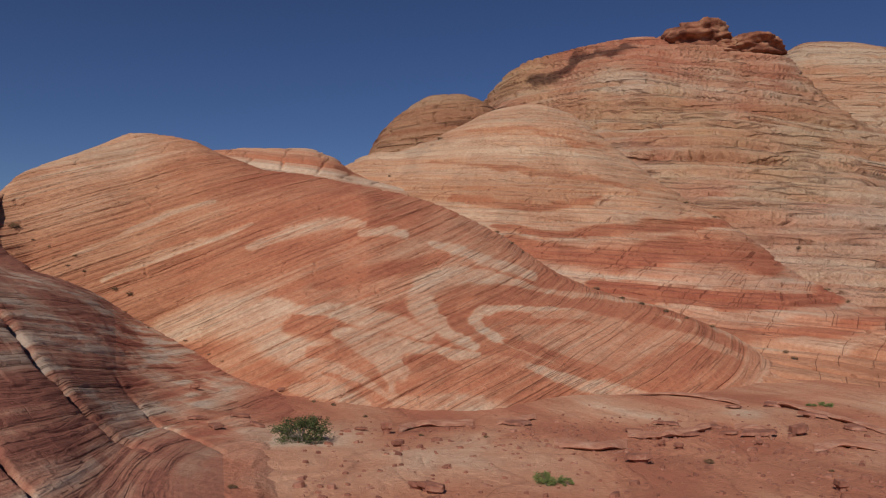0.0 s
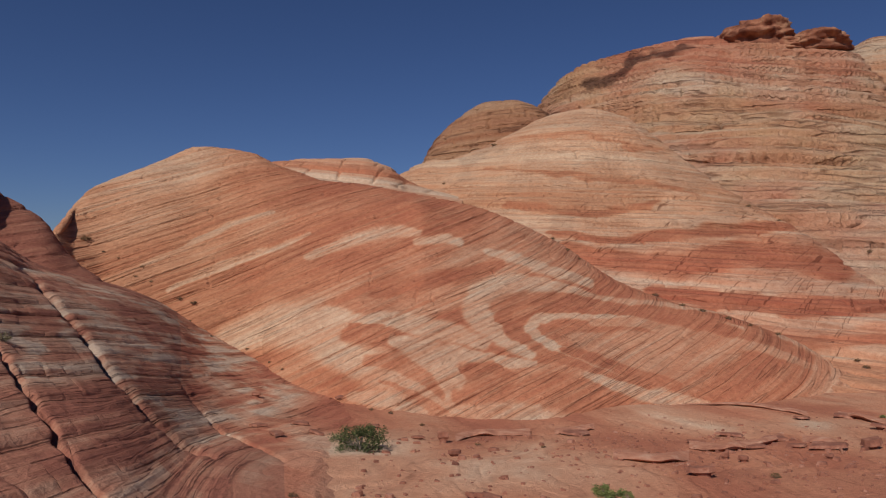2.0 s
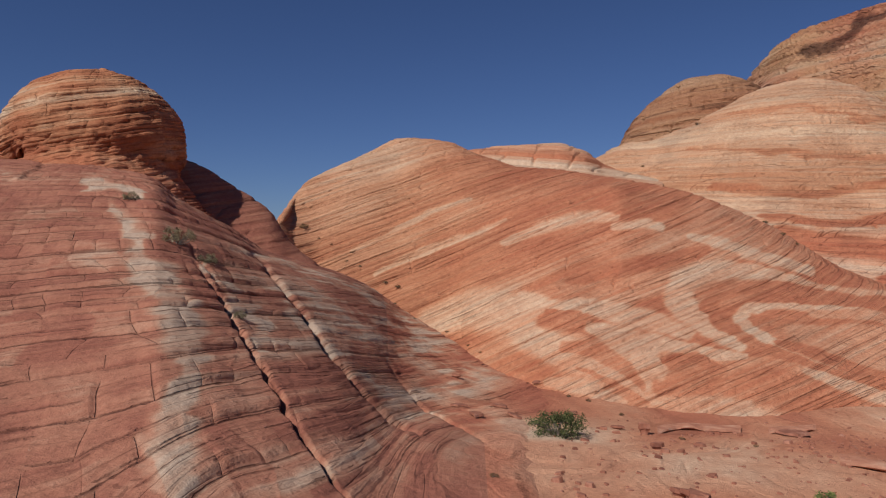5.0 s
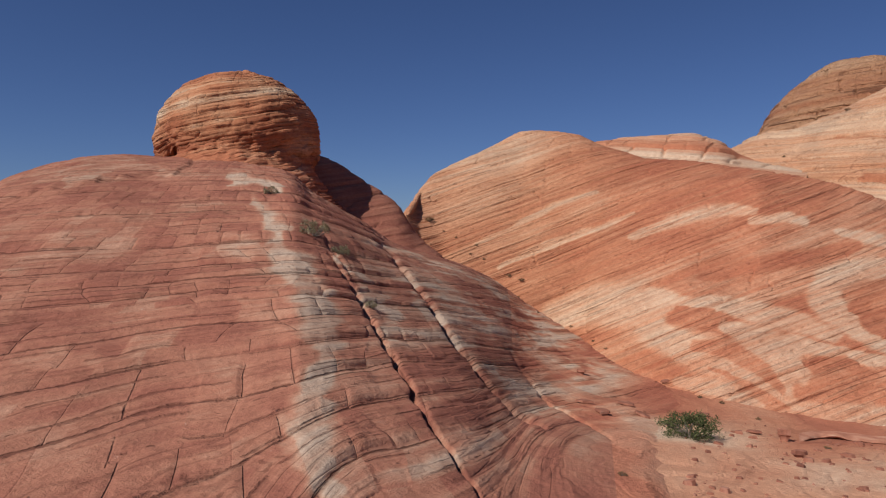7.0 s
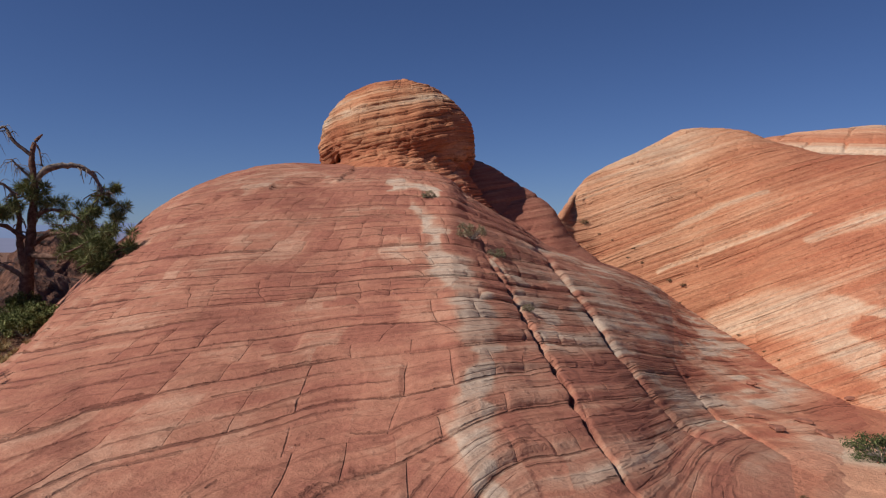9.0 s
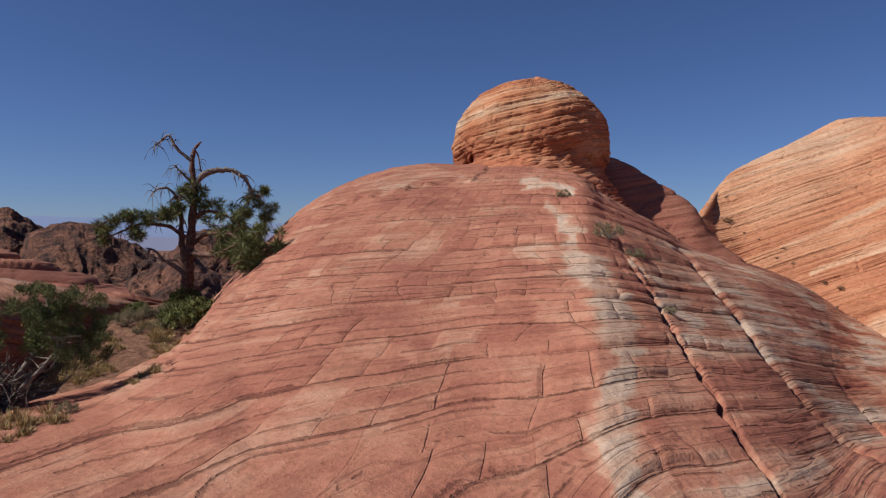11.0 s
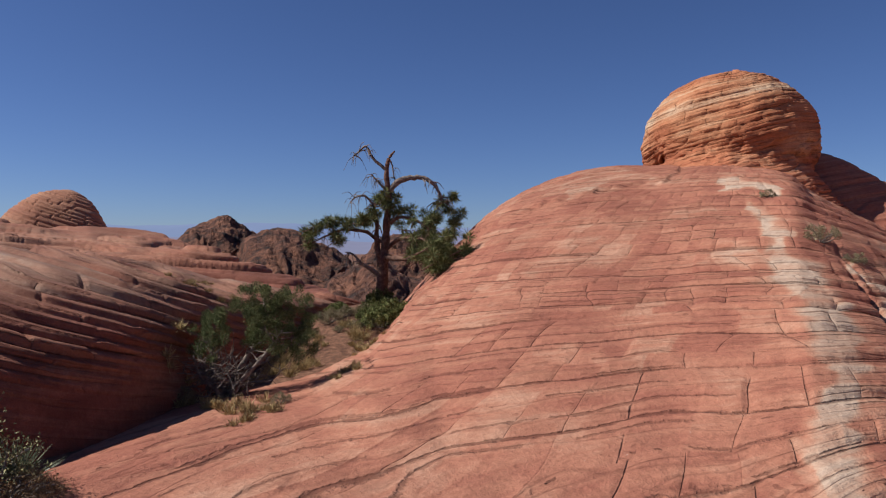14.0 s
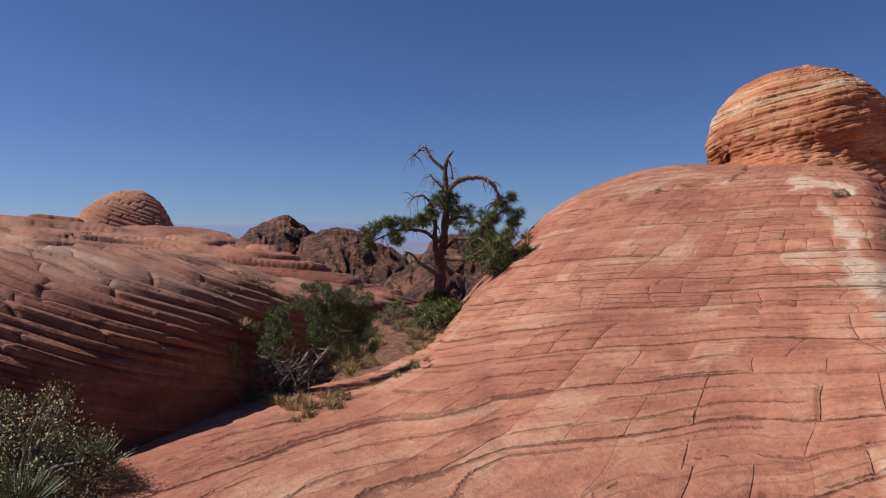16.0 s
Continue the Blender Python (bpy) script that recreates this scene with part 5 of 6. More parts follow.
# ---- pine ----
def pine():
    rng = np.random.default_rng(7)
    base = new("pine_tree")
    base.matrix_world = Matrix.Translation(PINE_AT - Vector((0, 0, 0.06))) @ pose(0, 0, 0, 0, 0, math.degrees(VIEW_SIDE))
    tagged(base, "weathered pine with bare twisted top and drooping green boughs", "tree")
    trunk = [(0, 0, -0.05), (0.1, 0, 0.74), (0.14, 0.02, 1.22), (0.19, 0, 1.84), (0.24, -0.02, 2.46), (0.19, 0, 2.99), (0.24, 0.03, 3.33), (0.37, 0.02, 3.5)]
    part_of = lambda name, pieces, material, label="": mesh_part(name, *joined(pieces), material, base, label)
    part_of("trunk", [tube(trunk, [0.17, 0.115, 0.1, 0.085, 0.068, 0.055, 0.04, 0.015], 10, rng, 5, 0.06)], bark, "reddish brown rough bark trunk")
    limbs = (
        ("bough", [(0.06, 0, 0.95), (-0.02, 0.05, 1.5), (-0.03, 0.1, 2.05), (-0.12, 0.12, 2.35)], 0.07),
        ("dead_branch", [(0.17, 0, 3.1), (-0.12, 0.05, 3.37), (-0.26, 0.1, 3.61), (-0.4, 0.1, 3.5), (-0.53, 0.1, 3.38)], 0.035),
        ("dead_branch", [(0.19, 0, 2.64), (0.0, -0.06, 2.83), (-0.15, -0.1, 2.99)], 0.03),
        ("dead_branch", [(0.22, 0, 2.6), (0.55, -0.08, 2.89), (0.93, -0.12, 2.92), (1.25, -0.15, 2.72), (1.38, -0.16, 2.42), (1.25, -0.15, 2.2)], 0.06),
        ("dead_branch", [(-0.03, 0.1, 2.1), (-0.15, 0.0, 2.4), (-0.33, -0.05, 2.53), (-0.5, -0.05, 2.48), (-0.59, -0.05, 2.36)], 0.03),
        ("bough", [(0.06, 0.02, 1.5), (-0.31, -0.05, 1.75), (-0.69, -0.12, 1.79), (-1.08, -0.2, 1.66), (-1.4, -0.25, 1.5)], 0.04),
        ("dead_branch", [(0.05, 0, 0.72), (-0.12, -0.05, 0.9), (-0.36, -0.1, 1.04), (-0.55, -0.12, 1.26), (-0.7, -0.12, 1.3)], 0.045),
        ("bough", [(0.14, 0, 1.19), (0.5, -0.6, 1.16), (0.8, -1.3, 1.22), (1.1, -2.0, 1.3), (1.35, -2.4, 1.2), (1.6, -2.7, 1.28)], 0.055),
        ("bough", [(0.17, 0, 1.35), (0.5, -0.25, 1.6), (0.75, -1.0, 1.6), (1.0, -1.7, 1.5), (1.25, -2.3, 1.38)], 0.04),
        ("bough", [(0.2, 0, 1.9), (0.5, -0.25, 2.05), (0.85, -0.35, 1.95), (1.2, -0.4, 1.7)], 0.035),
        ("dead_branch", [(0.25, 0.03, 3.32), (0.32, 0.1, 3.2), (0.36, 0.12, 2.95), (0.42, 0.12, 2.8)], 0.02),
        ("dead_branch", [(0.14, 0, 1.3), (0.3, 0.1, 1.42), (0.42, 0.1, 1.36), (0.62, 0.15, 1.55)], 0.02),
    )
    tips = []
    for name, pts, r in limbs:
        radii = np.linspace(r * 1.2, r * 0.3, len(pts))
        pieces = [tube(pts, radii, 7, rng, 5, 0.15)]
        live = name == "bough"
        for n in range(16 if live else 20):
            s = rng.uniform(0.35, 1.0) * (len(pts) - 1)
            k = np.arange(len(pts))
            at = np.array([np.interp(s, k, np.array(pts)[:, q]) for q in range(3)])
            droop = -0.35 if not live else -0.1
            w = np.array([rng.normal(0, 0.6), rng.normal(0, 0.6), rng.normal(droop, 0.4)])
            w /= np.linalg.norm(w)
            ln = rng.uniform(0.12, 0.38)
            mid = at + w * ln * 0.5 + (0, 0, 0.04)
            end = at + w * ln + (0, 0, -0.08)
            pieces.append(tube([at, mid, end], [r * 0.28, r * 0.2, r * 0.08], 5, rng, 3, 0.3))
        part_of(name, pieces, bark if live else dead_wood)
    # tufts of needles
    tufts = []
    def cluster(x, z, sx, sz, n, y=0.0, sy=0.25):
        for _ in range(n):
            tufts.append((x + rng.normal(0, sx), y + rng.normal(0, sy), z + rng.normal(0, sz)))
    for x, z in ((-1.08, 1.95), (-0.95, 1.9), (-0.7, 1.93), (-0.52, 1.95), (-1.42, 1.62), (-1.3, 1.78), (-0.78, 1.56), (-0.35, 2.0), (-1.5, 1.5), (-1.6, 1.68), (-0.9, 1.62), (-0.25, 1.95)):
        cluster(x, z, 0.05, 0.05, 3, -0.1, 0.12)
    cluster(0.2, 2.38, 0.14, 0.13, 12, 0, 0.15)
    cluster(0.48, 2.28, 0.13, 0.12, 7, -0.1, 0.15)
    cluster(-0.05, 2.1, 0.12, 0.1, 6, 0, 0.15)
    for x, z in ((1.62, 2.54), (1.5, 2.2), (1.8, 2.15), (1.72, 1.95), (1.25, 2.05), (1.4, 2.4)):
        cluster(x, z, 0.04, 0.05, 3, -0.15, 0.06)
    cluster(0.85, 1.85, 0.2, 0.14, 14, -0.3)
    cluster(1.2, 1.75, 0.22, 0.2, 16, -0.2)
    cluster(0.95, 1.34, 0.22, 0.15, 30, -2.2, 0.22)
    cluster(1.28, 1.38, 0.2, 0.14, 26, -2.5, 0.22)
    cluster(1.05, 1.1, 0.22, 0.11, 22, -2.4, 0.22)
    cluster(1.58, 1.3, 0.1, 0.1, 9, -2.75, 0.12)
    cluster(0.75, 1.35, 0.14, 0.14, 8, -0.2)
    foliage("crown", *leaves(tufts, 110, 0.03, 0.15, 0.011, rng, 0.94, 0.12), needles, base, "dense tufts of long olive green needles")
    twigs = [tube([(x, y, z), (x + rng.normal(0, 0.08) - 0.1, y, z - rng.uniform(0.05, 0.2)), (x + rng.normal(0, 0.1) - 0.22, y + rng.normal(0, 0.1), z - rng.uniform(0.05, 0.3))], [0.012, 0.01, 0.006], 4, rng, 2, 0.2) for x, y, z in tufts[::3]]
    tagged(part_of("twig", twigs, bark), kind="stuff")


# ---- juniper ----
def juniper():
    rng = np.random.default_rng(11)
    base = new("juniper_bush")
    base.matrix_world = Matrix.Translation(JUNIPER_AT - Vector((0, 0, 0.05))) @ pose(0, 0, 0, 0, 0, 85)
    tagged(base, "spreading juniper with dense green crown and grey dead stems", "shrub")
    stems = (
        ([(0, 0, 0), (-0.05, 0, 0.25), (-0.18, 0, 0.5), (-0.2, 0, 0.85)], 0.05), ([(0.03, 0, 0), (0.15, 0.05, 0.35), (0.35, 0.1, 0.65), (0.5, 0.1, 1.0), (0.52, 0.1, 1.4)], 0.06),
        ([(0, 0.05, 0), (0.2, 0.2, 0.3), (0.55, 0.3, 0.55), (0.95, 0.35, 0.75)], 0.045), ([(0, -0.03, 0), (-0.15, -0.15, 0.2), (-0.35, -0.2, 0.42), (-0.42, -0.2, 0.66)], 0.035),
        ([(0.02, -0.05, 0), (0.18, -0.25, 0.3), (0.45, -0.35, 0.6), (0.7, -0.35, 0.95)], 0.045), ([(0.1, 0, 0.1), (0.3, -0.1, 0.24), (0.55, -0.15, 0.26), (0.75, -0.15, 0.42)], 0.02))
    for pts, r in stems:
        pieces = [tube(pts, np.linspace(r, r * 0.3, len(pts)), 7, rng, 5, 0.2)]
        for _ in range(14):
            s = rng.uniform(0.2, 1) * (len(pts) - 1)
            at = np.array([np.interp(s, np.arange(len(pts)), np.array(pts)[:, q]) for q in range(3)])
            w = rng.normal(0, 1, 3) * (1, 1, 0.6) + (0, 0, 0.35)
            w *= rng.uniform(0.18, 0.4) / np.linalg.norm(w)
            pieces.append(tube([at, at + w * 0.5 + rng.normal(0, 0.03, 3), at + w], [r * 0.25, r * 0.18, r * 0.06], 4, rng, 3, 0.3))
        mesh_part("stem", *joined(pieces), dead_wood, base)
    dry = []
    for _ in range(190):
        at = np.array([rng.normal(-0.12, 0.24), rng.normal(0, 0.22), rng.uniform(0.02, 0.6)])
        w = rng.normal(0, 1, 3) * (1, 1, 0.5) + (0, 0, 0.5)
        w *= rng.uniform(0.15, 0.4) / np.linalg.norm(w)
        dry.append(tube([at, at + w * 0.5 + rng.normal(0, 0.03, 3), at + w], [0.008, 0.006, 0.003], 4, rng, 2, 0.3))
    tagged(mesh_part("dead_twig", *joined(dry), dead_wood, base, "tangle of bare grey twigs"), kind="stuff")
    clumps = []
    for x, z, sx, sz, n in ((-0.2, 1.0, 0.1, 0.14, 26), (-0.24, 0.78, 0.12, 0.09, 10), (-0.05, 0.85, 0.06, 0.06, 5), (0.42, 1.45, 0.15, 0.07, 15), (0.78, 1.28, 0.16, 0.1, 22), (0.4, 1.15, 0.13, 0.09, 20), (1.0, 0.95, 0.1, 0.12, 18), (0.95, 0.68, 0.12, 0.08, 12), (0.62, 0.88, 0.14, 0.09, 20), (0.36, 0.86, 0.09, 0.1, 12), (0.68, 1.06, 0.1, 0.06, 10), (0.9, 1.42, 0.08, 0.04, 5), (0.2, 1.3, 0.06, 0.06, 5)):
        clumps += [(x + rng.normal(0, sx), rng.normal(0, 0.28), z + rng.normal(0, sz)) for _ in range(n)]
    foliage("crown", *leaves(clumps, 260, 0.075, 0.026, 0.008, rng, 0.7, 0.4), scales, base, "matte green juniper sprays")


# ---- shrubs and small plants ----
def shrub(name, label, leaf, at, size, seed, count=26, length=0.06, width=0.02, twiggy=1.0, squat=0.7, stem_mat=None):
    """A low shrub about one metre wide before scaling: stems and leaves."""
    rng = np.random.default_rng(seed)
    base = new(name)
    base.matrix_world = Matrix.Translation(at) @ Matrix.Diagonal((size, size, size, 1))
    tagged(base, label, "shrub")
    stems, clumps = [], []
    for _ in range(int(14 * twiggy)):
        w = rng.normal(0, 1, 3) * (1, 1, 0.4) + (0, 0, 0.75)
        w /= np.linalg.norm(w)
        ln = rng.uniform(0.3, 0.62)
        end = w * ln * (1, 1, squat * 1.3)
        stems.append(tube([(0, 0, -0.05), end * 0.5 + rng.normal(0, 0.04, 3), end], [0.022, 0.014, 0.005], 5, rng, 3, 0.2))
        clumps.append(end)
    for _ in range(count):
        w = rng.normal(0, 1, 3)
        w *= rng.uniform(0.4, 1) ** 0.5 * 0.46 / np.linalg.norm(w)
        clumps.append(np.array([w[0], w[1], abs(w[2]) * squat * 1.5 + 0.06]))
    tagged(mesh_part("stem", *joined(stems), stem_mat or dead_wood, base), kind="stuff")
    foliage("foliage", *leaves(clumps, 60, 0.09, length, width, rng, 0.5, 0.3), leaf, base)
    return base


def scatter(first, rows, group, rng, shrink=1.0):
    """Copies of one plant on its other spots, each turned and sized."""
    tagged(first, group=group)
    for place, _, size, *_ in rows:
        s = size * shrink * rng.uniform(0.8, 1.15)
        copy_thing(first, Matrix.Translation(place) @ pose(0, 0, 0, 0, 0, rng.uniform(0, 360)) @ Matrix.Diagonal((s / first.scale[0], s / first.scale[0], s * rng.uniform(0.75, 1.1) / first.scale[0], 1)))


def yucca(at, size, seed, blades=190):
    rng = np.random.default_rng(seed)
    base = new("yucca")
    base.matrix_world = Matrix.Translation(at)
    tagged(base, "grey green yucca rosette with stiff pointed leaves", "yucca")
    pieces = []
    for n in range(blades):
        t, lift = rng.uniform(0, 2 * np.pi), rng.uniform(-0.05, 1.35)
        w = np.array([math.cos(t) * math.cos(lift), math.sin(t) * math.cos(lift), math.sin(lift)])
        side = np.array([-math.sin(t), math.cos(t), 0.0])
        upw = np.cross(w, side) * -1
        ln, wd = size * rng.uniform(0.75, 1.1), size * 0.02
        p = [np.array([0, 0, 0.04]) + w * 0.03, w * ln * 0.5, w * ln + (0, 0, -0.04 * ln)]
        V = [p[0] - side * wd * 0.8, p[0] + side * wd * 0.8, p[1] + side * wd + upw * wd * 0.4, p[1] - side * wd + upw * wd * 0.4, p[1] - upw * wd * 0.3, p[2]]
        pieces.append((np.array(V), [(0, 1, 4), (1, 2, 4), (0, 4, 3), (3, 4, 5), (4, 2, 5)]))
    mesh_part("rosette", *joined(pieces), yucca_leaf, base, smooth=False)
    mesh_part("crown_stem", *tube([(0, 0, -0.1), (0, 0, 0.02), (0, 0, 0.08)], [0.07, 0.08, 0.03], 8), dead_wood, base)
    return base


def grass():
    rng = np.random.default_rng(31)
    Vs, Fs, at = [], [], 0
    more = [(below(-math.sin(radians(a)) * d, math.cos(radians(a)) * d), None, rng.uniform(0.06, 0.15)) for a, d in zip(rng.uniform(73, 87, 20), rng.uniform(9.6, 15.5, 20))]
    for place, _, size in spots["grass"] + more:
        for _ in range(5):
            c = np.array(place) + (rng.normal(0, 0.12), rng.normal(0, 0.12), 0)
            c[2] = below(c[0], c[1])[2] - 0.01
            V, F = leaves([c], 80, 0.05, size * 0.75, 0.007, rng, 0.25, 1.1, flat=0.1)
            Vs.append(V), Fs.append(F + at)
            at += len(V)
    ob = foliage("dry_grass", np.concatenate(Vs), np.concatenate(Fs), straw, None)
    tagged(ob, "tufts of dry yellow grass on sandy soil", "grass", kind="stuff")


def slab_stone(name, label, place, normal, size, thick, seed, material=None, tilt=8):
    """A flat broken flake of rock with an uneven outline."""
    rng = np.random.default_rng(seed)
    n = rng.integers(7, 11)
    t = np.linspace(0, 2 * np.pi, n, endpoint=False) + rng.uniform(-0.32, 0.32, n)
    r = size * 0.5 * rng.uniform(0.5, 1.15, n)
    rx, ry = 1.0, rng.uniform(0.45, 0.8)
    rings = []
    for k, (h, f) in enumerate(((-0.4, 0.5), (0.35, 0.62), (0.55, 1.0), (1.15, 0.9))):
        rings.append(np.stack([np.cos(t) * r * f * rx, np.sin(t) * r * f * ry, np.full(n, h * thick) + rng.normal(0, 0.06 * thick, n)], -1))
    V = np.r_[np.concatenate(rings), [[0, 0, thick * 1.2]]]
    faces = [(k * n + j, k * n + (j + 1) % n, (k + 1) * n + (j + 1) % n, (k + 1) * n + j) for k in range(3) for j in range(n)]
    faces += [(3 * n + j, 3 * n + (j + 1) % n, 4 * n) for j in range(n)]
    ob = mesh_part(name, V, faces, material or stone, smooth=False)
    up = (Vector(normal) * 0.6 + Vector((rng.normal(0, 0.08), rng.normal(0, 0.08), 1))).normalized()
    ob.matrix_world = Matrix.Translation(place) @ Vector((0, 0, 1)).rotation_difference(up).to_matrix().to_4x4() @ pose(0, 0, 0, 0, 0, rng.uniform(-30, 30) + (180 if seed % 2 else 0))
    return tagged(ob, label, "rock", "loose slabs")


def boulder(name, label, place, size, seed, material, squash=(1, 1, 0.7), rough=0.22, turn=0.0):
    """A rugged block: a fine ball pushed in and out and cut by ledges."""
    rng = np.random.default_rng(seed)
    cols, rows = 64, 40
    t, v = np.linspace(0, 2 * np.pi, cols, endpoint=False), np.linspace(-np.pi / 2 + 0.02, np.pi / 2 - 0.02, rows)[:, None]
    N = np.stack([np.cos(t) * np.cos(v), np.sin(t) * np.cos(v), np.sin(v) + 0 * t], -1)
    box = 1 / (np.abs(N) ** 5).sum(-1) ** (1 / 5)
    f = fbm(N[..., 0] * 1.6 + seed, N[..., 1] * 1.6, N[..., 2] * 2.4, seed, 4)
    shelf = np.round((N[..., 2] * 3 + 0.6 * f)) / 3
    r = (0.55 + 0.45 * box) * (1 + rough * f) * (1 + 0.12 * np.sin(9 * shelf))
    P = N * r[..., None] * np.array(squash) * size * 0.5
    ob = grid_mesh(name, P, {}, material, wrap=True, flip=True)
    ob.matrix_world = Matrix.Translation(place) @ pose(0, 0, 0, 0, 0, turn)
    return tagged(ob, label, "boulder")


def ledge(pts, high, seed, deep=0.55):
    """A low broken shelf whose undercut lip faces the standing point."""
    rng = np.random.default_rng(seed)
    way = np.array([np.array(spot(a, e)[0]) for a, e in pts])
    k = np.arange(len(way))
    u = np.linspace(0, len(way) - 1, 12 * (len(way) - 1) + 1)
    C = np.stack([curve(u, k, way[:, q]) for q in range(3)], -1)
    out = -C[:, :2] / np.linalg.norm(C[:, :2], axis=1, keepdims=True)
    taper = np.sin(np.pi * np.clip(u / u[-1], 0.03, 0.97)) ** 0.5 * (0.85 + 0.4 * noise3(u * 2.2, 4, seed, 5))
    jag = 0.02 * noise3(u * 4, 2, seed, 4) + 0.09 * noise3(u * 1.3, 0, seed, 3)
    rows = []
    for forward, up in ((-deep, 0.0), (-deep * 0.5, 0.75), (-0.05, 1.0), (0.03, 0.8), (0.0, 0.45), (-0.13, 0.3), (-0.14, -0.6)):
        rows.append(np.c_[C[:, :2] + out * (forward + jag)[:, None] if np.ndim(jag) else 0, C[:, 2] + high * taper * up - 0.01])
    V = np.stack(rows, 1)
    n, m = V.shape[:2]
    faces = [(i * m + j, (i + 1) * m + j, (i + 1) * m + j + 1, i * m + j + 1) for i in range(n - 1) for j in range(m - 1)]
    ob = mesh_part("rock_ledge", V.reshape(-1, 3), faces, ledge_rock, smooth=False)
    return tagged(ob, "low broken sandstone ledge with a shadowed lip", "rock ledge", "floor ledges")


for n, (high, pts) in enumerate(LEDGES):
    ledge(pts, high * 0.8, 500 + n)
pine()
juniper()
green_bush = shrub("green_bush", "dark green leafy bush growing from a rock crack", bush_leaf, BUSH_AT, 0.85, 41, 40, 0.034, 0.016, 1.4, 0.45)
rng_all = np.random.default_rng(5)
crease_first = shrub("dry_shrub", "small dry grey brown shrub in a rock crease", dry_leaf, spots["crease"][0][0], 0.3, 42, 16, 0.07, 0.012, 1.6, 0.6)
scatter(crease_first, spots["crease"][1:] + spots["far"] + spots["floor"], "crease shrubs", rng_all, 0.33)
dome_first = shrub("dry_shrub", "small grey green shrub rooted in a dome joint", grey_leaf, spots["dome"][0][0], 0.5, 43, 18, 0.06, 0.014, 1.2, 0.6)
scatter(dome_first, spots["dome"][1:], "dome shrubs", rng_all)
weed_first = shrub("green_weed", "low bright green weed on bare rock", bright_leaf, spots["weed"][0][0], 0.36, 44, 16, 0.06, 0.022, 0.6, 0.25)
scatter(weed_first, spots["weed"][1:], "green weeds", rng_all, 0.7)
sage_first = shrub("sagebrush", "grey green sagebrush on sandy soil", grey_leaf, spots["sage"][0][0], 0.5, 45, 30, 0.06, 0.014, 1.3, 0.7)
scatter(sage_first, spots["sage"][1:], "sagebrush", rng_all)
UNDER_PINE = [(below(-math.sin(radians(a)) * d, math.cos(radians(a)) * d), None, size) for a, d, size in ((72.4, 14.3, 0.7), (71.6, 14.9, 0.8), (71.2, 15.5, 0.8), (73.2, 14.9, 0.55), (72.2, 15.8, 0.8), (75.6, 15.6, 0.5))]
green_first = shrub("green_shrub", "leafy green shrub below the pine", green_leaf, UNDER_PINE[0][0], 0.85, 46, 40, 0.06, 0.03, 0.8, 0.6)
scatter(green_first, UNDER_PINE[1:], "shrubs below the pine", rng_all)
grass()
yucca(YUCCA_AT, 0.4, 51)
copy_thing(bpy.data.objects["yucca"], Matrix.Translation(below(-5.7, -1.3)) @ pose(0, 0, 0, 0, 0, 50))
scrub = shrub("scrub_oak", "sprawling green scrub with pale bare twigs", scrub_leaf, SCRUB_AT, 1.4, 52, 30, 0.019, 0.012, 5.0, 0.8)
shrub("scrub_oak", "sprawling green scrub with pale bare twigs", scrub_leaf, below(-5.75, -1.6), 0.8, 53, 12, 0.02, 0.013, 4.0, 0.5)
shrub("dead_brush", "tangle of dry brown brush on dark soil", dry_leaf, below(-6.1, -0.95), 0.7, 54, 8, 0.05, 0.005, 9.0, 0.3)

for n, (place, normal, size, thick) in enumerate(spots["slab"]):
    slab_stone("rock_slab", "loose dark red sandstone slab on the rock floor", place, normal, size * 0.95, thick * 0.9, 300 + n)
for n, (place, normal, size, thick) in enumerate(spots["chip"]):
    slab_stone("rock_slab", "broken pale red sandstone flake lying on the slope", place, normal, size * 0.95, thick * 0.9, 400 + n)


def gravel():
    """Small flakes strewn over the rock floor."""
    rng = np.random.default_rng(77)
    pieces = []
    for _ in range(800):
        a, d = rng.uniform(-34, 12), rng.uniform(6.5, 12.5)
        if rng.uniform() < 0.35:
            a, d = rng.normal(-18, 7), rng.normal(11.5, 1.5)
        p = np.array(below(-math.sin(radians(a)) * d, math.cos(radians(a)) * d))
        n, r = 6, rng.uniform(0.012, 0.045) * (1 if rng.uniform() < 0.85 else 1.8)
        t = np.linspace(0, 2 * np.pi, n, endpoint=False) + rng.uniform(0, 6)
        ring = np.stack([np.cos(t) * r * rng.uniform(0.6, 1.2, n), np.sin(t) * r * rng.uniform(0.4, 0.9, n), 0 * t], -1)
        h = r * rng.uniform(0.3, 0.7)
        tip = rng.normal(0, 0.3, 2) * h
        top = ring * 0.75 + np.c_[np.outer(ring[:, 0], [0, 0, tip[0] / max(r, 0.01)])] + (0, 0, h)
        faces = [(j, (j + 1) % n, n + (j + 1) % n, n + j) for j in range(n)] + [tuple(range(n, 2 * n))]
        pieces.append((np.r_[ring - (0, 0, 0.01), top] + p, faces))
    ob = mesh_part("gravel", *joined(pieces), stone, smooth=False)
    tagged(ob, "small red sandstone flakes strewn on the rock floor", "gravel", kind="stuff")


gravel()

# ---- cap rocks on the mountain ----
def at_bearing(a, e, d):
    return Vector((-math.sin(radians(a)) * d, math.cos(radians(a)) * d, EYE + d * math.tan(radians(e))))


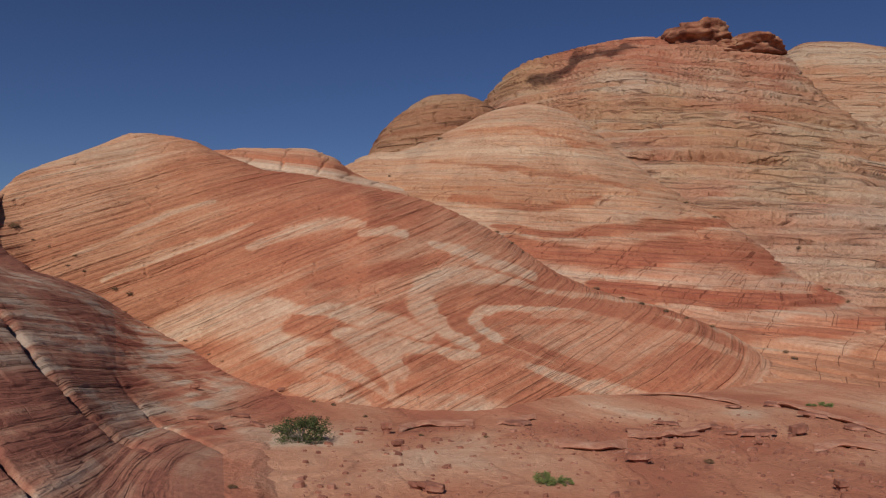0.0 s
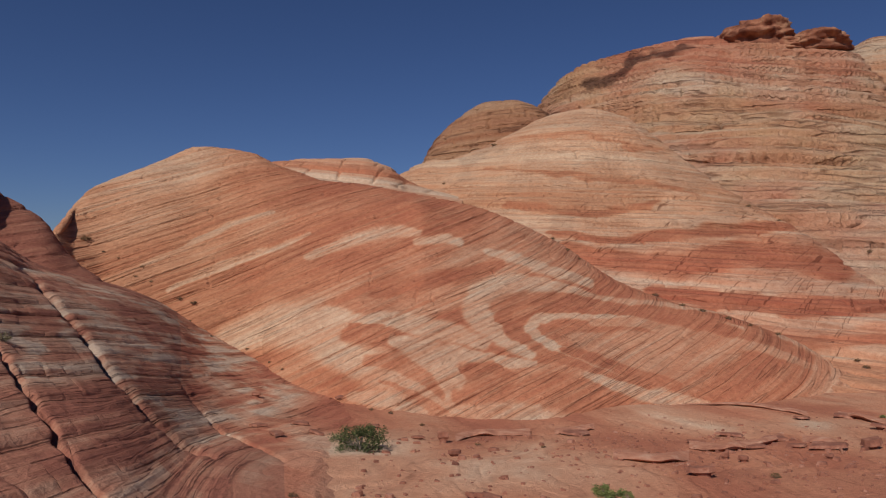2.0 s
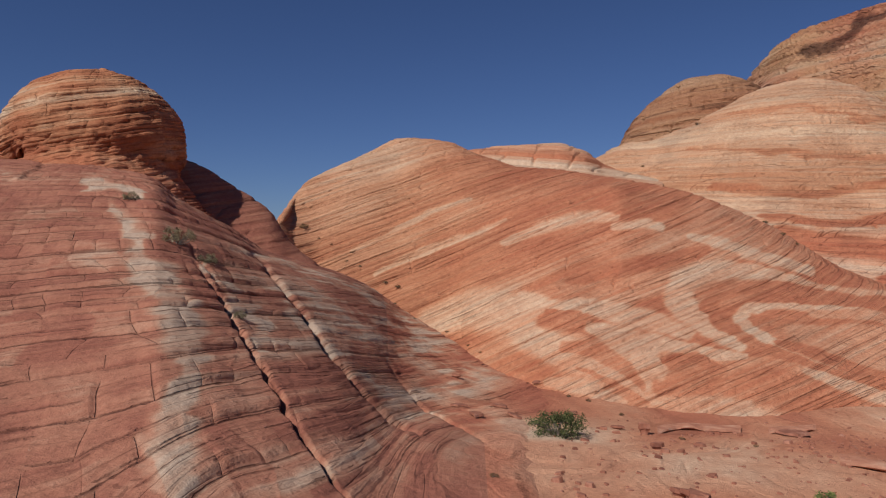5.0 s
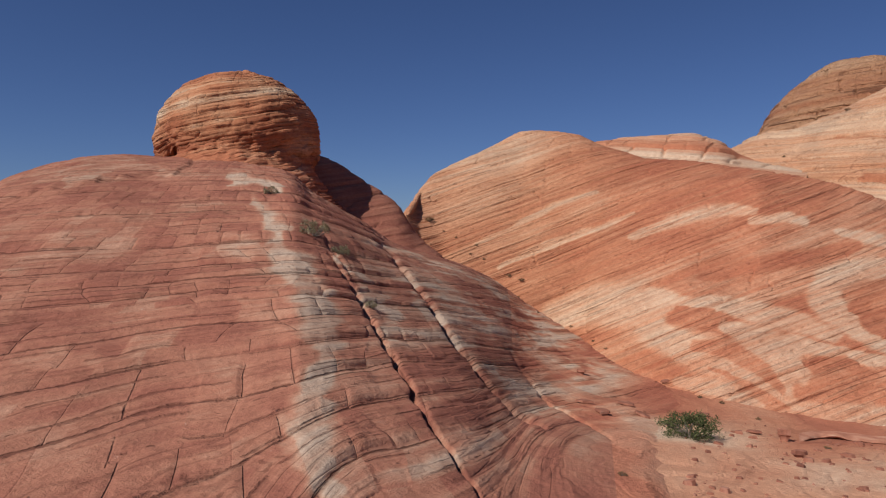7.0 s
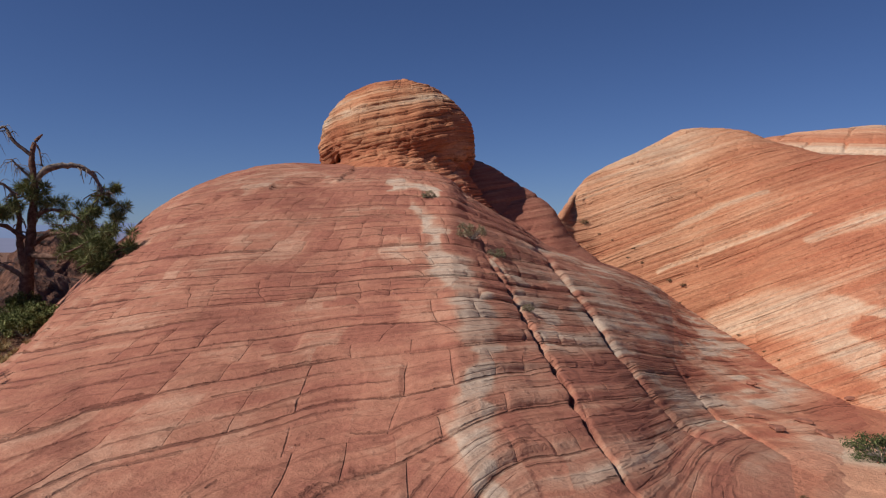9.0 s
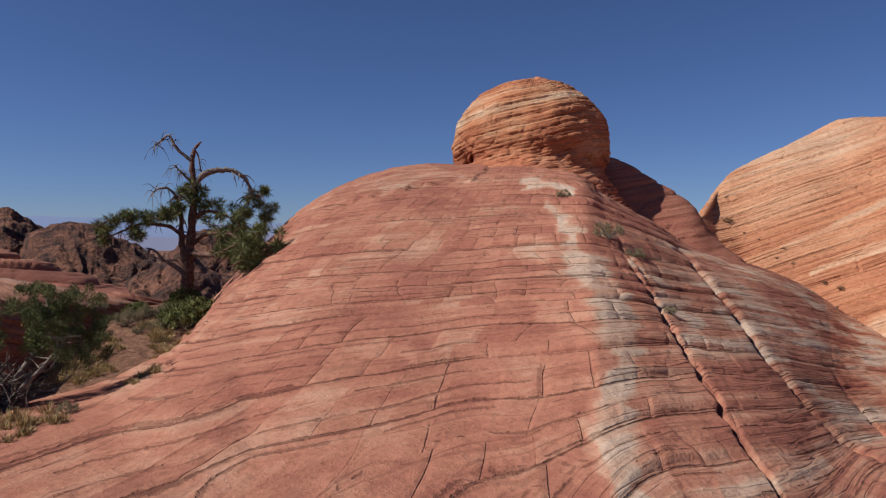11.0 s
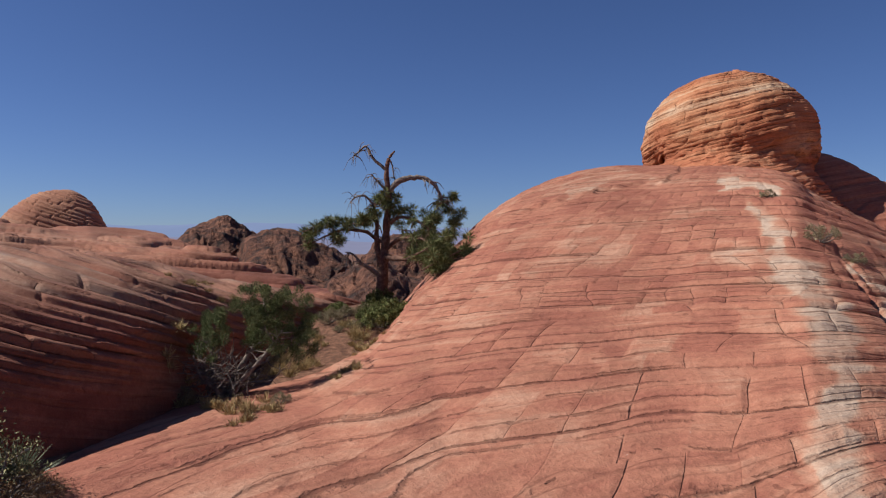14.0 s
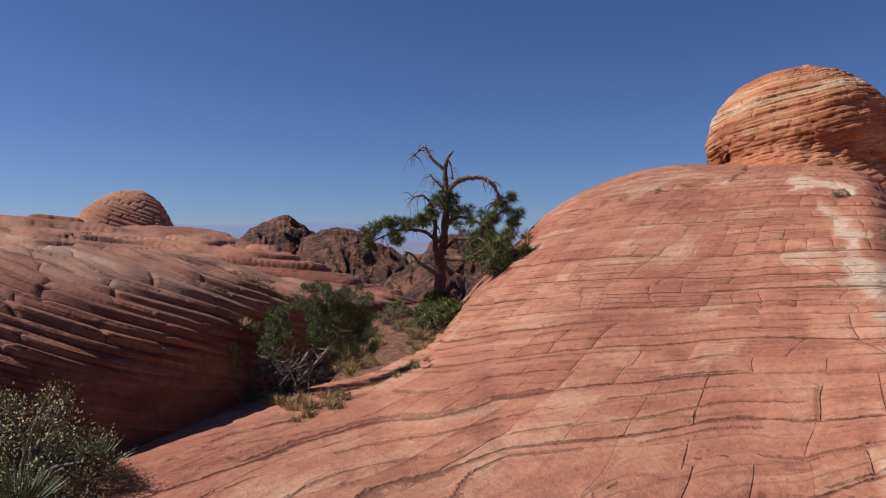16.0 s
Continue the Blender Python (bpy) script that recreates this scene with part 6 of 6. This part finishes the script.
boulder("cap_boulder", "overhanging dark red cap boulder on the mountain top", at_bearing(-19.4, 15.45, 87), 6.6, 61, cap_stone, (1.05, 0.9, 0.5), 0.25, 20)
boulder("cap_boulder", "pale tan cap boulder beside the dark one", at_bearing(-23.3, 14.6, 87), 5.8, 62, cap_stone, (1.0, 0.9, 0.44), 0.25, 40)
boulder("cap_boulder", "low block under the cap boulders", at_bearing(-21.3, 14.5, 86), 4.6, 63, cap_stone, (1.1, 0.8, 0.35), 0.25, 10)


# ---- buttes and far mesas ----
def butte(label, az, el, d, foot, seed, rows=110, cols=260):
    P, s = hill_sheet(az, foot, d * 0.72, el, d, cols, rows, 1.5, fall=-45)
    x, y, z = P[..., 0], P[..., 1], P[..., 2]
    a, e = bearing(P)
    bend = 0.9 * fbm(a * 0.5, e * 0.6, 0, seed + 7, 3)
    rib = 1 - 2.0 * np.abs(noise3(a * 0.6 + bend - 0.25 * e, s * 1.1, 0, seed)) + 0.5 * (1 - 2.0 * np.abs(noise3(a * 1.7 + 2 * bend, s * 2.5, 0, seed + 4)))
    crag = fbm(x * 0.03, y * 0.03, z * 0.05, seed + 5, 6)
    taper = np.sin(np.pi * np.clip(s, 0.02, 0.98)) ** 0.45 * (s < 1)
    P = P + normals(P) * ((0.0045 * d * rib + 0.011 * d * crag) * taper)[..., None]
    P[..., 2] += 0.0015 * d * fbm(a * 2.5, e * 0.5, 0, seed + 9, 4) * (s > 0.6)
    ob = grid_mesh("rock_butte", P, {}, butte_rock)
    return tagged(ob, label, "butte")


butte("dark brown rocky butte in the distance", [77.5, 78, 79.3, 80.4, 81.3, 82.4, 83.2, 84.1, 85.4, 86.2, 87.2, 90], [-2.8, -2.3, -1.0, 0.4, 1.1, 1.7, 2.0, 1.7, 1.1, 0.4, -0.6, -2.6], 500, -4.5, 501)
butte("reddish furrowed butte in the distance", [71, 72.2, 72.9, 73.8, 74.9, 76.5, 77.1, 78, 78.9, 80, 80.9, 81.7, 84], [-4, -3.2, -2.3, -1.4, -0.5, 0.1, 0.7, 1.0, 1.1, 0.8, 0.3, -0.8, -3], 430, -5.6, 502)
butte("tan eroded butte behind the pine", [60, 63.3, 65.5, 66.8, 67.7, 68.9, 70, 71.1, 72, 72.9, 73.6, 76], [-3, -2.3, -1.0, -0.1, 0.4, 0.6, 0.6, 0.2, -0.7, -1.9, -2.8, -4.5], 360, -6.5, 503)
butte("low tan rock fins below the buttes", [64, 66, 68.2, 69.3, 70, 70.9, 71.8, 72.9, 73.8, 75, 75.9, 78, 82, 86], [-3.2, -3.6, -3.2, -2.8, -2.3, -1.4, -1.0, -1.9, -2.2, -2.8, -3.6, -3.4, -3.8, -4.4], 190, -9, 504)


def far_mesa(label, az, el, d, colour, seed):
    P, s = hill_sheet(az, -1.6, d * 0.8, el, d, 300, 40, 1.6, fall=-60)
    x, y, z = P[..., 0], P[..., 1], P[..., 2]
    P[..., 2] += 6 * fbm(x * 0.006, y * 0.006, 0, seed, 4)
    # air haze imitated by letting the far rock emit a bluish colour
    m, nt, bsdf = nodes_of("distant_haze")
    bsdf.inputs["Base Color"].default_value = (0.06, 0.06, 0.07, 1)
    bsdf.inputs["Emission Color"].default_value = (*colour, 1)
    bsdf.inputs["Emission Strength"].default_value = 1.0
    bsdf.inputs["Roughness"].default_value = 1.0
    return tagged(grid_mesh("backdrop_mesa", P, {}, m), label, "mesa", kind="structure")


far_mesa("long flat mesa on the horizon, glowing in haze blue", [50, 58, 63.9, 70, 74.4, 78, 80.6, 84.1, 87.4, 91.1, 97.8, 102.3, 110, 120, 140], [0.9, 1.0, 1.1, 0.95, 1.05, 1.4, 1.5, 1.45, 1.3, 1.35, 1.5, 1.7, 1.6, 1.3, 1.2], 4200, (0.1, 0.155, 0.29), 71)
far_mesa("nearer hills in front of the mesa, glowing in haze purple", [50, 58, 66, 72, 76, 80, 86, 92, 100, 110, 130], [0.0, 0.25, 0.3, 0.1, 0.25, 0.5, 0.4, 0.5, 0.6, 0.5, 0.3], 3000, (0.115, 0.125, 0.21), 72)
